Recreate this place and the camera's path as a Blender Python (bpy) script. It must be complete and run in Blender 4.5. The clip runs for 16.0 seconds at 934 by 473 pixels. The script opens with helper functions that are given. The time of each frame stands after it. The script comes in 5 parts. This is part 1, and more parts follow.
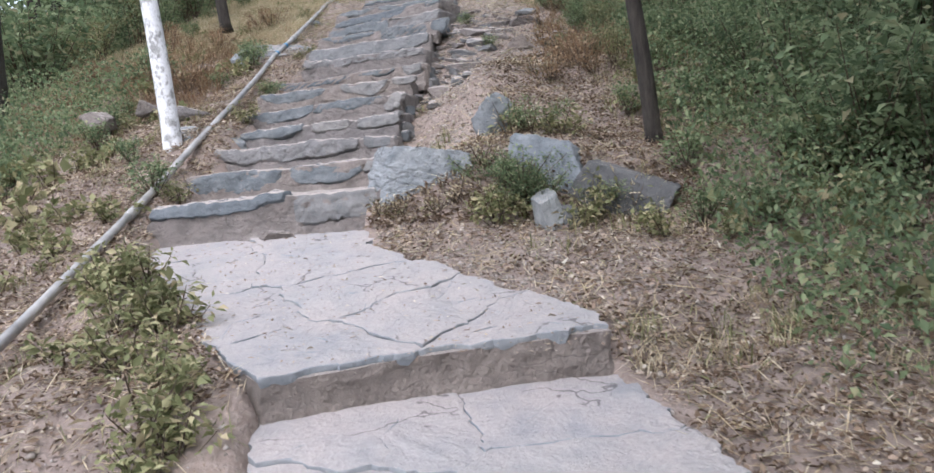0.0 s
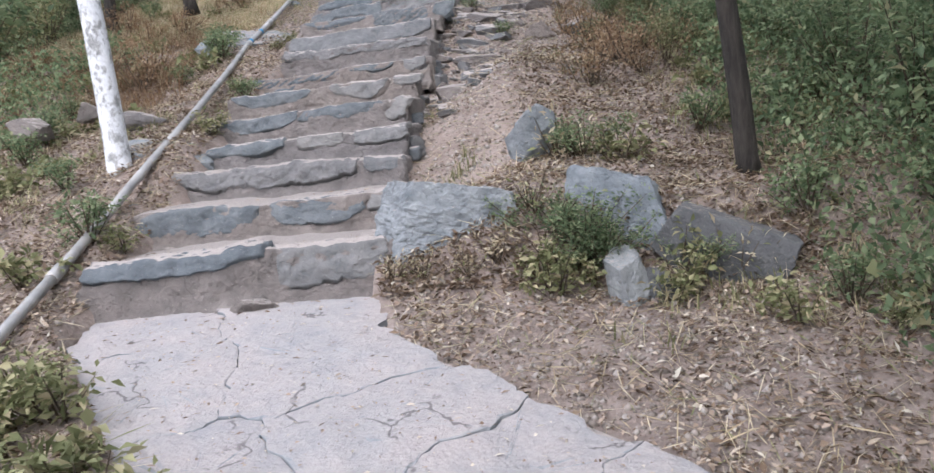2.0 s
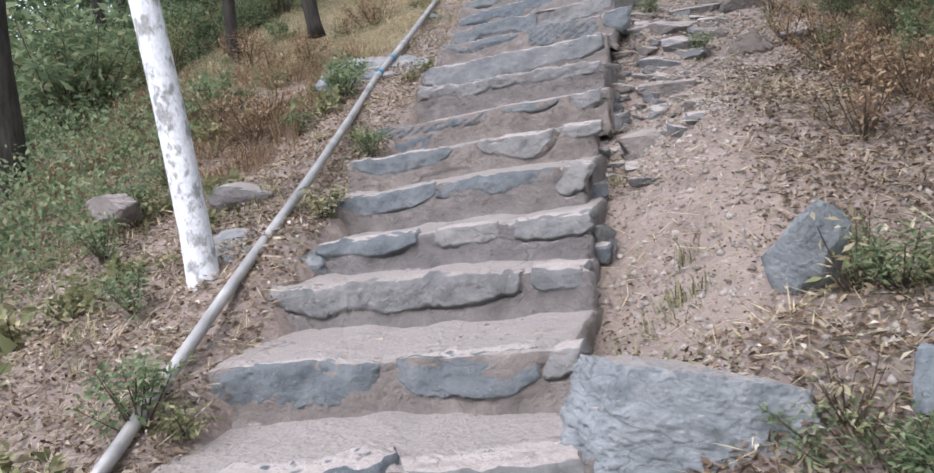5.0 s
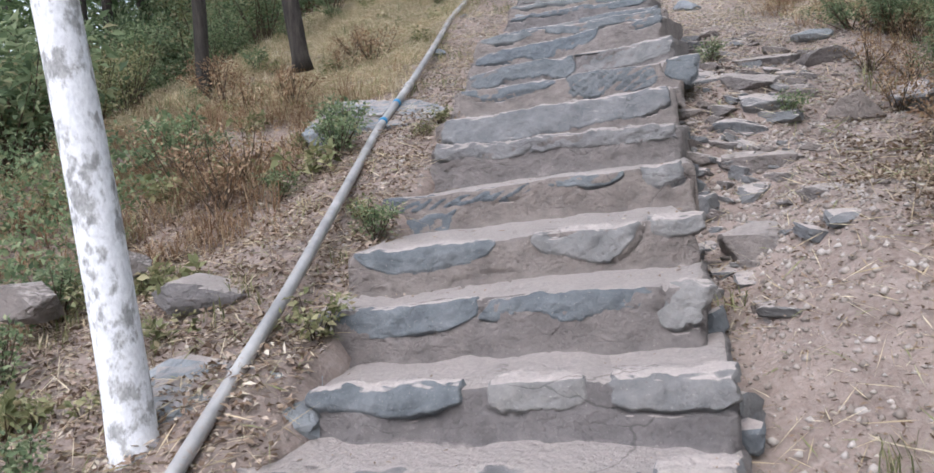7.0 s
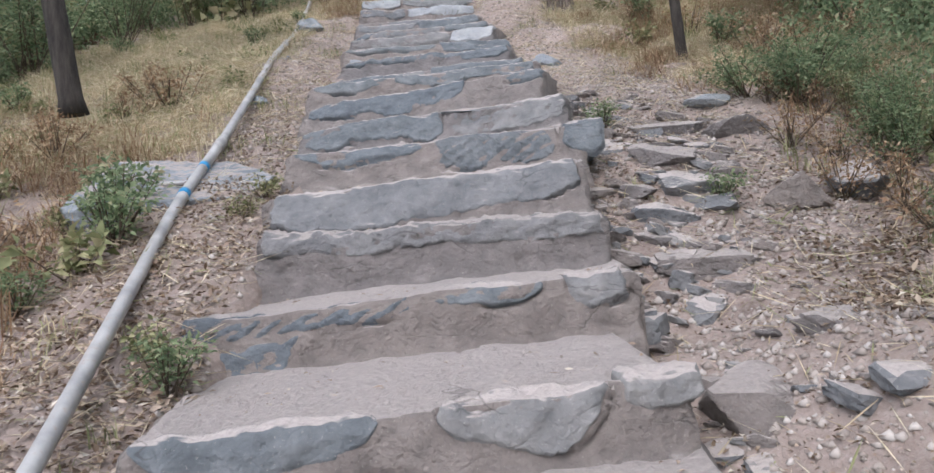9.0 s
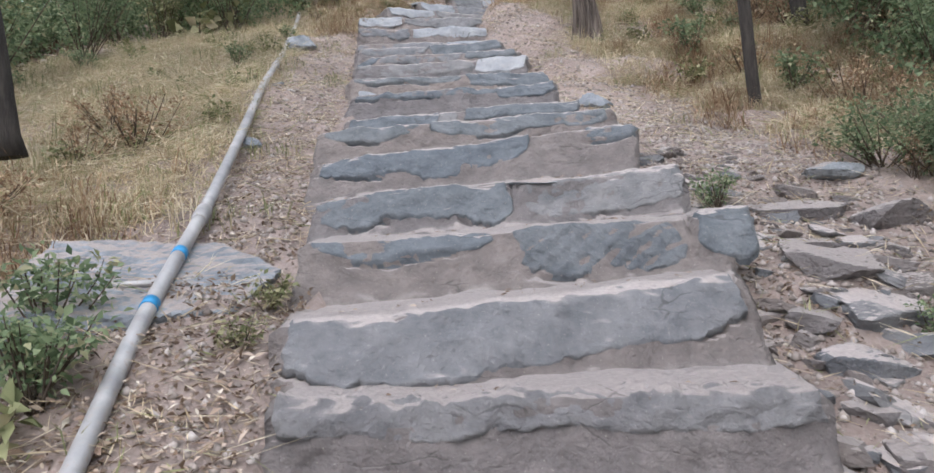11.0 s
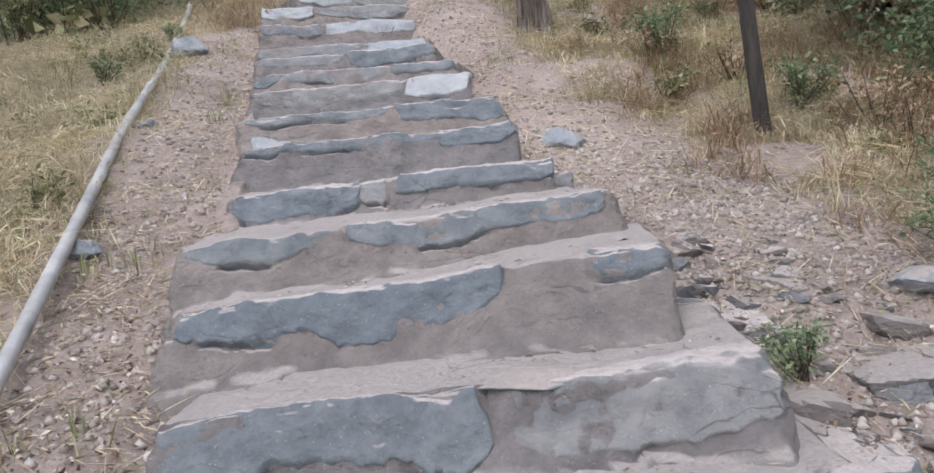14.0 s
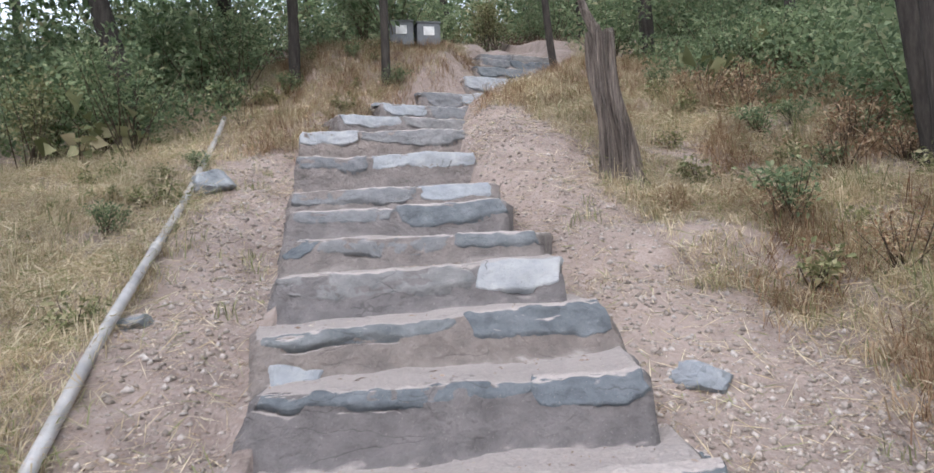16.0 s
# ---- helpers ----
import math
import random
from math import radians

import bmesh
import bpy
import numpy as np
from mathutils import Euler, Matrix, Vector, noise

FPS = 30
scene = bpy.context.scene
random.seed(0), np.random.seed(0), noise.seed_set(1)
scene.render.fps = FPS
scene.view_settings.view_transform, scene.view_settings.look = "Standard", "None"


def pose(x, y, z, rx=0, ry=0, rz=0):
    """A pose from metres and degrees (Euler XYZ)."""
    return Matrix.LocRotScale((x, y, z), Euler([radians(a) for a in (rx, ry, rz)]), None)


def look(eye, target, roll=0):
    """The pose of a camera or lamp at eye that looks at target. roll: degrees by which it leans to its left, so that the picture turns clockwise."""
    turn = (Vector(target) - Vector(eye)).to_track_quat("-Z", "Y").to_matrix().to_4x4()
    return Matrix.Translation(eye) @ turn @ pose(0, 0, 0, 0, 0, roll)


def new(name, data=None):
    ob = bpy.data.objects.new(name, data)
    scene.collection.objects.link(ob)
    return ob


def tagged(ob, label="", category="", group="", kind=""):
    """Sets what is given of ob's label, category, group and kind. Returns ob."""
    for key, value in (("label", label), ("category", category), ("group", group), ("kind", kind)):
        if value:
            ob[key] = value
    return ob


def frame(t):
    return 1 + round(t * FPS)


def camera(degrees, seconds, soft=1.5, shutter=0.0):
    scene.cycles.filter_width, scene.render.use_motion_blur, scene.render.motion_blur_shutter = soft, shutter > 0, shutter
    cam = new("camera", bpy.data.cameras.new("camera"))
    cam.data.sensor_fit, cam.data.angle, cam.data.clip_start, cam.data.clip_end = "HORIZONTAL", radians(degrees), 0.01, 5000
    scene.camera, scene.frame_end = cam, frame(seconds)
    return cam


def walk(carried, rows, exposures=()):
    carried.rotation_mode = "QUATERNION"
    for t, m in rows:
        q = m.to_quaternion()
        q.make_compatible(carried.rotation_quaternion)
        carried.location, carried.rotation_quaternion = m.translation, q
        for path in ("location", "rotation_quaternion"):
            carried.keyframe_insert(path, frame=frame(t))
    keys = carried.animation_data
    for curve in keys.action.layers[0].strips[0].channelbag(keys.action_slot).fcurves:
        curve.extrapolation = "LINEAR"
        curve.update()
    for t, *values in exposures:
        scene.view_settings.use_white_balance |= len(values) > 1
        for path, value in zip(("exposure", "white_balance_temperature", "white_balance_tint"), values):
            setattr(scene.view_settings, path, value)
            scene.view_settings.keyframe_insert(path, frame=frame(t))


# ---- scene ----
cam = camera(59.7, 16.0, soft=1.5, shutter=0.15)
METRES, EYE, TILT, LEAN, TURN = 10.5, 1.3, -4.0, 4.0, 3.5
ROWS = [
    (0.0, 0.0, 0.0, 0.0, 0.0, 0.0, -0.0),
    (0.5, -0.0195, 0.0347, 0.0123, -0.49, 1.03, -0.1),
    (1.0, -0.0131, 0.07, 0.0193, -0.62, 1.34, 0.05),
    (1.5, -0.0195, 0.0991, 0.0312, -0.43, 0.95, 0.42),
    (2.0, -0.0291, 0.1232, 0.0407, -1.62, -1.71, 0.21),
    (2.5, -0.0212, 0.1519, 0.0441, -5.91, -2.09, 0.64),
    (3.0, -0.025, 0.182, 0.0574, -2.35, -1.88, 2.02),
    (3.5, -0.0345, 0.202, 0.073, 0.17, -1.33, 1.07),
    (4.0, -0.03, 0.2275, 0.0745, 0.58, -1.36, 0.93),
    (4.5, -0.0358, 0.2508, 0.0951, 2.51, -2.55, 1.98),
    (5.0, -0.0534, 0.2745, 0.0994, 8.26, -2.54, 1.4),
    (7.5, -0.1111, 0.4168, 0.1385, 5.27, 1.17, -1.24),
    (8.0, -0.1245, 0.4446, 0.1424, 2.72, 2.94, -1.15),
    (8.5, -0.1315, 0.475, 0.1524, -3.67, 2.77, -0.37),
    (9.0, -0.1259, 0.5089, 0.1605, -7.16, 2.91, -0.24),
    (11.5, -0.1559, 0.6367, 0.219, -9.91, 4.37, -2.14),
    (12.0, -0.1556, 0.6502, 0.2359, -10.25, 4.61, -2.7),
    (12.5, -0.1347, 0.679, 0.2454, -13.54, 2.45, 0.68),
    (13.0, -0.1305, 0.7022, 0.2508, -14.6, 2.12, 3.2),
    (13.5, -0.139, 0.7234, 0.2734, -14.11, 1.37, 2.65),
    (14.0, -0.1345, 0.7425, 0.2735, -14.05, 1.27, 1.26),
    (14.5, -0.1313, 0.7747, 0.2933, -11.81, 0.65, -1.96),
    (15.0, -0.1423, 0.8073, 0.3061, -9.91, 0.8, -2.26),
    (15.5, -0.1381, 0.8252, 0.3264, -10.96, 4.09, -2.42),
    (16.0, -0.1301, 0.855, 0.3443, -11.77, 6.95, -0.49),
]
walk(cam, [(t, pose(0, 0, EYE, TILT, LEAN, TURN) @ pose(METRES * x, METRES * y, METRES * z, 90 + pitch, roll, yaw)) for t, x, y, z, yaw, pitch, roll in ROWS],
     [(t, e, 5850, 14) for t, e in ((0.0, 0.80), (1.5, 0.82), (2.5, 0.76), (5.0, 0.87), (7.5, 0.80), (9.0, 0.84), (11.5, 0.84), (13.5, 0.88), (16.0, 0.95))])

# ---- world and sun: bright hazy sky, soft light from the open side on the left ----
world = bpy.data.worlds.new("sky")
scene.world = world
world.use_nodes = True
SUN_EL, SUN_AZ = 54.0, -162.0
wt = world.node_tree
sky = wt.nodes.new("ShaderNodeTexSky")
sky.sky_type = 'NISHITA'
sky.sun_disc = False
sky.sun_elevation, sky.sun_rotation = radians(SUN_EL), radians(SUN_AZ)
sky.dust_density, sky.air_density, sky.ozone_density = 6.0, 1.0, 0.3
haze = wt.nodes.new("ShaderNodeMix")
haze.data_type = 'RGBA'
haze.inputs[0].default_value = 0.6
haze.inputs[7].default_value = (7.5, 7.8, 8.0, 1)
wt.links.new(sky.outputs[0], haze.inputs[6])
wt.links.new(haze.outputs[2], wt.nodes["Background"].inputs[0])
wt.nodes["Background"].inputs[1].default_value = 0.15
sun = new("sun", bpy.data.lights.new("sun", 'SUN'))
sun.data.energy, sun.data.angle, sun.data.color = 1.2, radians(60), (1.0, 0.97, 0.93)
sun.matrix_world = look((0, 0, 0), (-math.sin(radians(SUN_AZ)) * math.cos(radians(SUN_EL)), -math.cos(radians(SUN_AZ)) * math.cos(radians(SUN_EL)), -math.sin(radians(SUN_EL))))

rng = random.Random(7)
nrng = np.random.default_rng(7)


# ---- materials ----
def material(name):
    m = bpy.data.materials.new(name)
    m.use_nodes = True
    return m, m.node_tree, m.node_tree.nodes["Principled BSDF"]


def N(tree, kind, **inputs):
    n = tree.nodes.new("ShaderNode" + kind)
    for k, v in inputs.items():
        n.inputs[k.replace("_", " ")].default_value = v
    return n


def tex_noise(tree, scale, detail=6.0, rough=0.6, source="Object"):
    tc = tree.nodes.new("ShaderNodeTexCoord")
    n = N(tree, "TexNoise", Scale=scale, Detail=detail, Roughness=rough)
    tree.links.new(tc.outputs[source], n.inputs["Vector"])
    return n.outputs["Fac"]


def world_noise(tree, scale, detail=6.0, rough=0.6):
    g = tree.nodes.new("ShaderNodeNewGeometry")
    n = N(tree, "TexNoise", Scale=scale, Detail=detail, Roughness=rough)
    tree.links.new(g.outputs["Position"], n.inputs["Vector"])
    return n.outputs["Fac"]


def ramp(tree, fac, stops):
    r = tree.nodes.new("ShaderNodeValToRGB")
    while len(r.color_ramp.elements) < len(stops):
        r.color_ramp.elements.new(0.5)
    for e, (p, c) in zip(r.color_ramp.elements, stops):
        e.position = p
        e.color = (*c, 1) if len(c) == 3 else c
    tree.links.new(fac, r.inputs[0])
    return r.outputs[0]


def mix(tree, fac, a, b, kind='MIX'):
    m = tree.nodes.new("ShaderNodeMix")
    m.data_type, m.blend_type = 'RGBA', kind
    for sock, v in ((m.inputs[0], fac), (m.inputs[6], a), (m.inputs[7], b)):
        if isinstance(v, (int, float)):
            sock.default_value = v
        elif isinstance(v, tuple):
            sock.default_value = (*v, 1)
        else:
            tree.links.new(v, sock)
    return m.outputs[2]


def maths(tree, op, a, b=0.0):
    m = tree.nodes.new("ShaderNodeMath")
    m.operation, m.use_clamp = op, False
    for sock, v in ((m.inputs[0], a), (m.inputs[1], b)):
        if isinstance(v, (int, float)):
            sock.default_value = v
        else:
            tree.links.new(v, sock)
    return m.outputs[0]


def bump(tree, bsdf, heights, strength=0.6, distance=0.02):
    """heights: list of (socket, weight)"""
    total = None
    for s, w in heights:
        v = maths(tree, 'MULTIPLY', s, w)
        total = v if total is None else maths(tree, 'ADD', total, v)
    b = N(tree, "Bump", Strength=strength, Distance=distance)
    tree.links.new(total, b.inputs["Height"])
    tree.links.new(b.outputs[0], bsdf.inputs["Normal"])


def stone_material(name, dark, light, dust, dust_amount, relief=0.02, chiselled=False, cracks=0.4):
    """Slate: bluish grey layers, dust lying on what faces up and smeared over the fronts."""
    m, t, b = material(name)
    big, mid, fine = world_noise(t, 2.3, 5), world_noise(t, 9.0, 8, 0.65), world_noise(t, 60.0, 6, 0.7)
    base = ramp(t, mid, [(0.3, dark), (0.7, light)])
    info = t.nodes.new("ShaderNodeObjectInfo")
    tone = ramp(t, info.outputs["Random"], [(0.0, (0.82, 0.84, 0.87)), (1.0, (1.1, 1.05, 1.0))])
    base = mix(t, 1.0, base, tone, 'MULTIPLY')
    g = t.nodes.new("ShaderNodeNewGeometry")
    sep = t.nodes.new("ShaderNodeSeparateXYZ")
    t.links.new(g.outputs["Normal"], sep.inputs[0])
    up = maths(t, 'MULTIPLY', ramp(t, sep.outputs[2], [(0.62, (0, 0, 0)), (0.86, (0.3, 0.3, 0.3)), (0.955, (1, 1, 1))]), 0.95)
    cover = maths(t, 'ADD', maths(t, 'ADD', up, maths(t, 'MULTIPLY', big, 0.6)), dust_amount - 0.43)
    cover = maths(t, 'ADD', cover, maths(t, 'MULTIPLY', mid, 0.35))
    cover = ramp(t, cover, [(0.32, (0, 0, 0)), (0.68, (1, 1, 1))])
    dusty = ramp(t, fine, [(0.3, tuple(c * 0.82 for c in dust)), (0.7, tuple(c * 1.12 for c in dust))])
    col = mix(t, cover, base, dusty)
    speck = ramp(t, world_noise(t, 140.0, 2), [(0.66, (0, 0, 0)), (0.74, (1, 1, 1))])
    col = mix(t, maths(t, 'MULTIPLY', speck, 0.35), col, (0.6, 0.56, 0.5))
    v = N(t, "TexVoronoi", Scale=5.0)
    v.feature = 'DISTANCE_TO_EDGE'
    mp = N(t, "Mapping", Scale=(0.35, 0.35, 1.6))
    t.links.new(g.outputs["Position"], mp.inputs[0])
    warp = t.nodes.new("ShaderNodeVectorMath")
    warp.operation = 'MULTIPLY_ADD'
    wn = N(t, "TexNoise", Scale=6.0, Detail=3.0)
    t.links.new(g.outputs["Position"], wn.inputs["Vector"])
    warp.inputs[1].default_value = (0.12, 0.12, 0.12)
    t.links.new(wn.outputs["Color"], warp.inputs[0])
    t.links.new(mp.outputs[0], warp.inputs[2])
    t.links.new(warp.outputs[0], v.inputs["Vector"])
    crack = ramp(t, v.outputs["Distance"], [(0.0, (0, 0, 0)), (0.02, (1, 1, 1))])
    gap = ramp(t, v.outputs["Distance"], [(0.006, (1, 1, 1)), (0.013, (0, 0, 0))])
    open_here = ramp(t, world_noise(t, 3.1, 3), [(0.56, (0, 0, 0)), (0.60, (1, 1, 1))])
    col = mix(t, maths(t, 'MULTIPLY', maths(t, 'MULTIPLY', gap, open_here), cracks), col, (0.03, 0.027, 0.025))
    t.links.new(col, b.inputs["Base Color"])
    b.inputs["Roughness"].default_value = 0.85
    rn = N(t, "TexNoise", Scale=6.0, Detail=8.0, Roughness=0.6)
    rn.noise_type = 'RIDGED_MULTIFRACTAL'
    mp2 = N(t, "Mapping", Scale=(0.7, 0.7, 1.6))
    t.links.new(g.outputs["Position"], mp2.inputs[0])
    t.links.new(mp2.outputs[0], rn.inputs["Vector"])
    marks = []
    if chiselled:
        wv = N(t, "TexWave", Scale=7.0, Distortion=9.0, Detail=5.0, Detail_Scale=2.0)
        mp3 = N(t, "Mapping", Rotation=(0.0, radians(38), 0.0))
        t.links.new(g.outputs["Position"], mp3.inputs[0])
        t.links.new(mp3.outputs[0], wv.inputs["Vector"])
        marks = [(wv.outputs["Fac"], 0.2)]
    pit = N(t, "TexVoronoi", Scale=42.0, Randomness=1.0)
    t.links.new(g.outputs["Position"], pit.inputs["Vector"])
    grit = ramp(t, pit.outputs["Distance"], [(0.0, (0, 0, 0)), (0.45, (1, 1, 1))])
    bump(t, b, marks + [(grit, 0.12), (mid, 0.9), (rn.outputs["Fac"], 0.16), (world_noise(t, 26.0, 10, 0.7), 0.6), (fine, 0.2), (crack, 0.05)], 0.9, relief)
    return m


def ground_material():
    m, t, b = material("soil")
    big, mid, fine = world_noise(t, 0.6, 4), world_noise(t, 5.0, 8, 0.65), world_noise(t, 45.0, 8, 0.7)
    col = ramp(t, mid, [(0.28, (0.13, 0.098, 0.082)), (0.5, (0.255, 0.2, 0.175)), (0.75, (0.39, 0.322, 0.288))])
    col = mix(t, ramp(t, big, [(0.4, (0, 0, 0)), (0.65, (0.6, 0.6, 0.6))]), col, (0.37, 0.295, 0.253))
    col = mix(t, ramp(t, fine, [(0.45, (0, 0, 0)), (0.75, (0.5, 0.5, 0.5))]), col, (0.48, 0.42, 0.38))
    t.links.new(col, b.inputs["Base Color"])
    b.inputs["Roughness"].default_value = 0.95
    g = t.nodes.new("ShaderNodeNewGeometry")
    v = N(t, "TexVoronoi", Scale=28.0)
    t.links.new(g.outputs["Position"], v.inputs["Vector"])
    bump(t, b, [(mid, 0.8), (fine, 0.6), (v.outputs["Distance"], -0.25)], 0.9, 0.03)
    return m


def island_material(name, stops, rough=0.8, translucent=0.25):
    """Leaves and blades: each island its own tone."""
    m, t, b = material(name)
    g = t.nodes.new("ShaderNodeNewGeometry")
    col = ramp(t, g.outputs["Random Per Island"], stops)
    n = world_noise(t, 1.3, 3)
    col = mix(t, 0.6, col, ramp(t, n, [(0.3, (0.62, 0.62, 0.62)), (0.7, (1.15, 1.15, 1.1))]), 'MULTIPLY')
    t.links.new(col, b.inputs["Base Color"])
    b.inputs["Roughness"].default_value = rough
    b.inputs["Specular IOR Level"].default_value = 0.25
    if translucent:
        tr = t.nodes.new("ShaderNodeBsdfTranslucent")
        t.links.new(col, tr.inputs[0])
        ms = N(t, "MixShader", Fac=translucent)
        t.links.new(b.outputs[0], ms.inputs[1])
        t.links.new(tr.outputs[0], ms.inputs[2])
        t.links.new(ms.outputs[0], t.nodes["Material Output"].inputs[0])
    return m


def bark_material(name, dark, light, scale=(9, 9, 1.6), relief=0.03):
    m, t, b = material(name)
    tc = t.nodes.new("ShaderNodeTexCoord")
    mp = N(t, "Mapping", Scale=scale)
    t.links.new(tc.outputs["Object"], mp.inputs[0])
    n = N(t, "TexNoise", Scale=3.0, Detail=9.0, Roughness=0.7)
    t.links.new(mp.outputs[0], n.inputs["Vector"])
    col = ramp(t, n.outputs["Fac"], [(0.35, dark), (0.65, light)])
    t.links.new(col, b.inputs["Base Color"])
    b.inputs["Roughness"].default_value = 0.9
    bump(t, b, [(n.outputs["Fac"], 1.0)], 1.0, relief)
    return m


def whitewash_material():
    m, t, b = material("whitewashed_bark")
    tc = t.nodes.new("ShaderNodeTexCoord")
    mp = N(t, "Mapping", Scale=(1, 1, 0.6))
    t.links.new(tc.outputs["Object"], mp.inputs[0])
    n = N(t, "TexNoise", Scale=18.0, Detail=6.0, Roughness=0.62)
    f = N(t, "TexNoise", Scale=70.0, Detail=5.0, Roughness=0.6)
    t.links.new(mp.outputs[0], n.inputs["Vector"])
    t.links.new(mp.outputs[0], f.inputs["Vector"])
    worn = ramp(t, n.outputs["Fac"], [(0.50, (0, 0, 0)), (0.60, (1, 1, 1))])
    white = ramp(t, f.outputs["Fac"], [(0.3, (0.62, 0.63, 0.66)), (0.6, (0.80, 0.81, 0.84))])
    grey = ramp(t, f.outputs["Fac"], [(0.3, (0.22, 0.22, 0.22)), (0.7, (0.46, 0.46, 0.46))])
    col = mix(t, worn, white, grey)
    t.links.new(col, b.inputs["Base Color"])
    b.inputs["Roughness"].default_value = 0.85
    bump(t, b, [(n.outputs["Fac"], -0.8), (f.outputs["Fac"], 0.4)], 0.8, 0.012)
    return m


def pipe_material():
    m, t, b = material("galvanised_pipe")
    n, f = world_noise(t, 5.0, 6), world_noise(t, 40.0, 6, 0.7)
    col = ramp(t, n, [(0.3, (0.24, 0.235, 0.235)), (0.7, (0.56, 0.545, 0.53))])
    rust = ramp(t, f, [(0.56, (0, 0, 0)), (0.7, (0.7, 0.7, 0.7))])
    col = mix(t, rust, col, (0.36, 0.27, 0.20))
    t.links.new(col, b.inputs["Base Color"])
    b.inputs["Metallic"].default_value = 0.35
    b.inputs["Roughness"].default_value = 0.5
    bump(t, b, [(f, 1.0)], 0.4, 0.004)
    return m


def plain_material(name, color, rough=0.7):
    m, t, b = material(name)
    n = tex_noise(t, 14.0)
    col = ramp(t, n, [(0.3, tuple(c * 0.75 for c in color)), (0.7, tuple(min(1, c * 1.15) for c in color))])
    t.links.new(col, b.inputs["Base Color"])
    b.inputs["Roughness"].default_value = rough
    return m


DUST = (0.46, 0.408, 0.38)
SLATE = stone_material("slate", (0.085, 0.10, 0.112), (0.20, 0.218, 0.232), DUST, -0.16, 0.03)
DUSTY = stone_material("dusty_slate", (0.13, 0.136, 0.142), (0.26, 0.258, 0.258), DUST, 0.06, 0.03)
FLAG = stone_material("pale_flagstone", (0.23, 0.255, 0.28), (0.36, 0.378, 0.395), (0.415, 0.378, 0.368), -0.40, 0.02, False, 0.6)
ROUGH = stone_material("pitted_stone", (0.17, 0.165, 0.165), (0.34, 0.325, 0.315), DUST, 0.08, 0.06)
BOULDER = stone_material("blue_grey_boulder", (0.15, 0.17, 0.187), (0.36, 0.385, 0.405), (0.38, 0.33, 0.30), -0.28, 0.03, False, 0.3)
BED = stone_material("cement_bed", (0.15, 0.134, 0.127), (0.285, 0.256, 0.241), (0.44, 0.39, 0.362), 0.04, 0.06)
DARKROCK = stone_material("dark_slate_boulder", (0.075, 0.08, 0.088), (0.16, 0.168, 0.178), (0.34, 0.29, 0.26), -0.5, 0.025, False, 0.2)
HATCHED = stone_material("chiselled_slate", (0.095, 0.108, 0.12), (0.22, 0.235, 0.245), DUST, -0.32, 0.04, True)
SOIL = ground_material()
WHITEWASH = whitewash_material()
BARK = bark_material("dark_bark", (0.016, 0.013, 0.011), (0.065, 0.055, 0.046))
DEADWOOD = bark_material("dead_wood", (0.05, 0.038, 0.03), (0.36, 0.30, 0.255), (14, 14, 1.0), 0.09)
PIPE = pipe_material()
BLUE = plain_material("blue_tape", (0.03, 0.25, 0.5), 0.5)
WHITE = plain_material("white_label", (0.8, 0.8, 0.78), 0.6)
BIN = plain_material("grey_bin_panel", (0.16, 0.17, 0.18), 0.6)
STRAW = island_material("dry_grass", [(0.0, (0.40, 0.32, 0.21)), (0.35, (0.62, 0.52, 0.36)), (0.8, (0.78, 0.70, 0.53)), (0.86, (0.34, 0.35, 0.18)), (1.0, (0.26, 0.29, 0.13))], 0.8, 0.45)
REDSTRAW = island_material("reddish_dry_grass", [(0.0, (0.20, 0.12, 0.075)), (0.5, (0.36, 0.24, 0.15)), (1.0, (0.50, 0.39, 0.26))])
LITTER = island_material("fallen_leaves", [(0.0, (0.09, 0.06, 0.042)), (0.4, (0.18, 0.125, 0.086)), (0.75, (0.28, 0.212, 0.155)), (0.93, (0.42, 0.35, 0.275)), (1.0, (0.58, 0.54, 0.46))], 0.85, 0.1)
PALE_LITTER = island_material("pale_straw_crumbs", [(0.0, (0.20, 0.14, 0.105)), (0.4, (0.36, 0.275, 0.215)), (0.8, (0.52, 0.43, 0.35)), (1.0, (0.68, 0.62, 0.53))], 0.85, 0.1)
GREEN = island_material("green_leaves", [(0.0, (0.10, 0.145, 0.08)), (0.5, (0.215, 0.285, 0.155)), (0.88, (0.36, 0.42, 0.245)), (1.0, (0.40, 0.37, 0.23))], 0.6, 0.5)
WEED = island_material("weed_leaves", [(0.0, (0.14, 0.155, 0.07)), (0.5, (0.28, 0.29, 0.15)), (0.8, (0.42, 0.40, 0.23)), (1.0, (0.5, 0.42, 0.28))], 0.7, 0.3)
CROWN = island_material("tree_leaves", [(0.0, (0.06, 0.095, 0.045)), (0.6, (0.12, 0.18, 0.085)), (1.0, (0.24, 0.31, 0.15))], 0.6, 0.45)
TWIG = bark_material("twig", (0.05, 0.035, 0.025), (0.16, 0.12, 0.08))


# ---- mesh helpers ----
def part(name, bm, mat, parent=None, label=""):
    me = bpy.data.meshes.new(name)
    bm.to_mesh(me)
    bm.free()
    return mesh_part(name, me, mat, parent, label)


def mesh_part(name, me, mat, parent=None, label=""):
    if mat and not me.materials:
        me.materials.append(mat)
    ob = new(name, me)
    if parent:
        ob.parent = parent
    if label:
        ob["label"] = label
    return ob


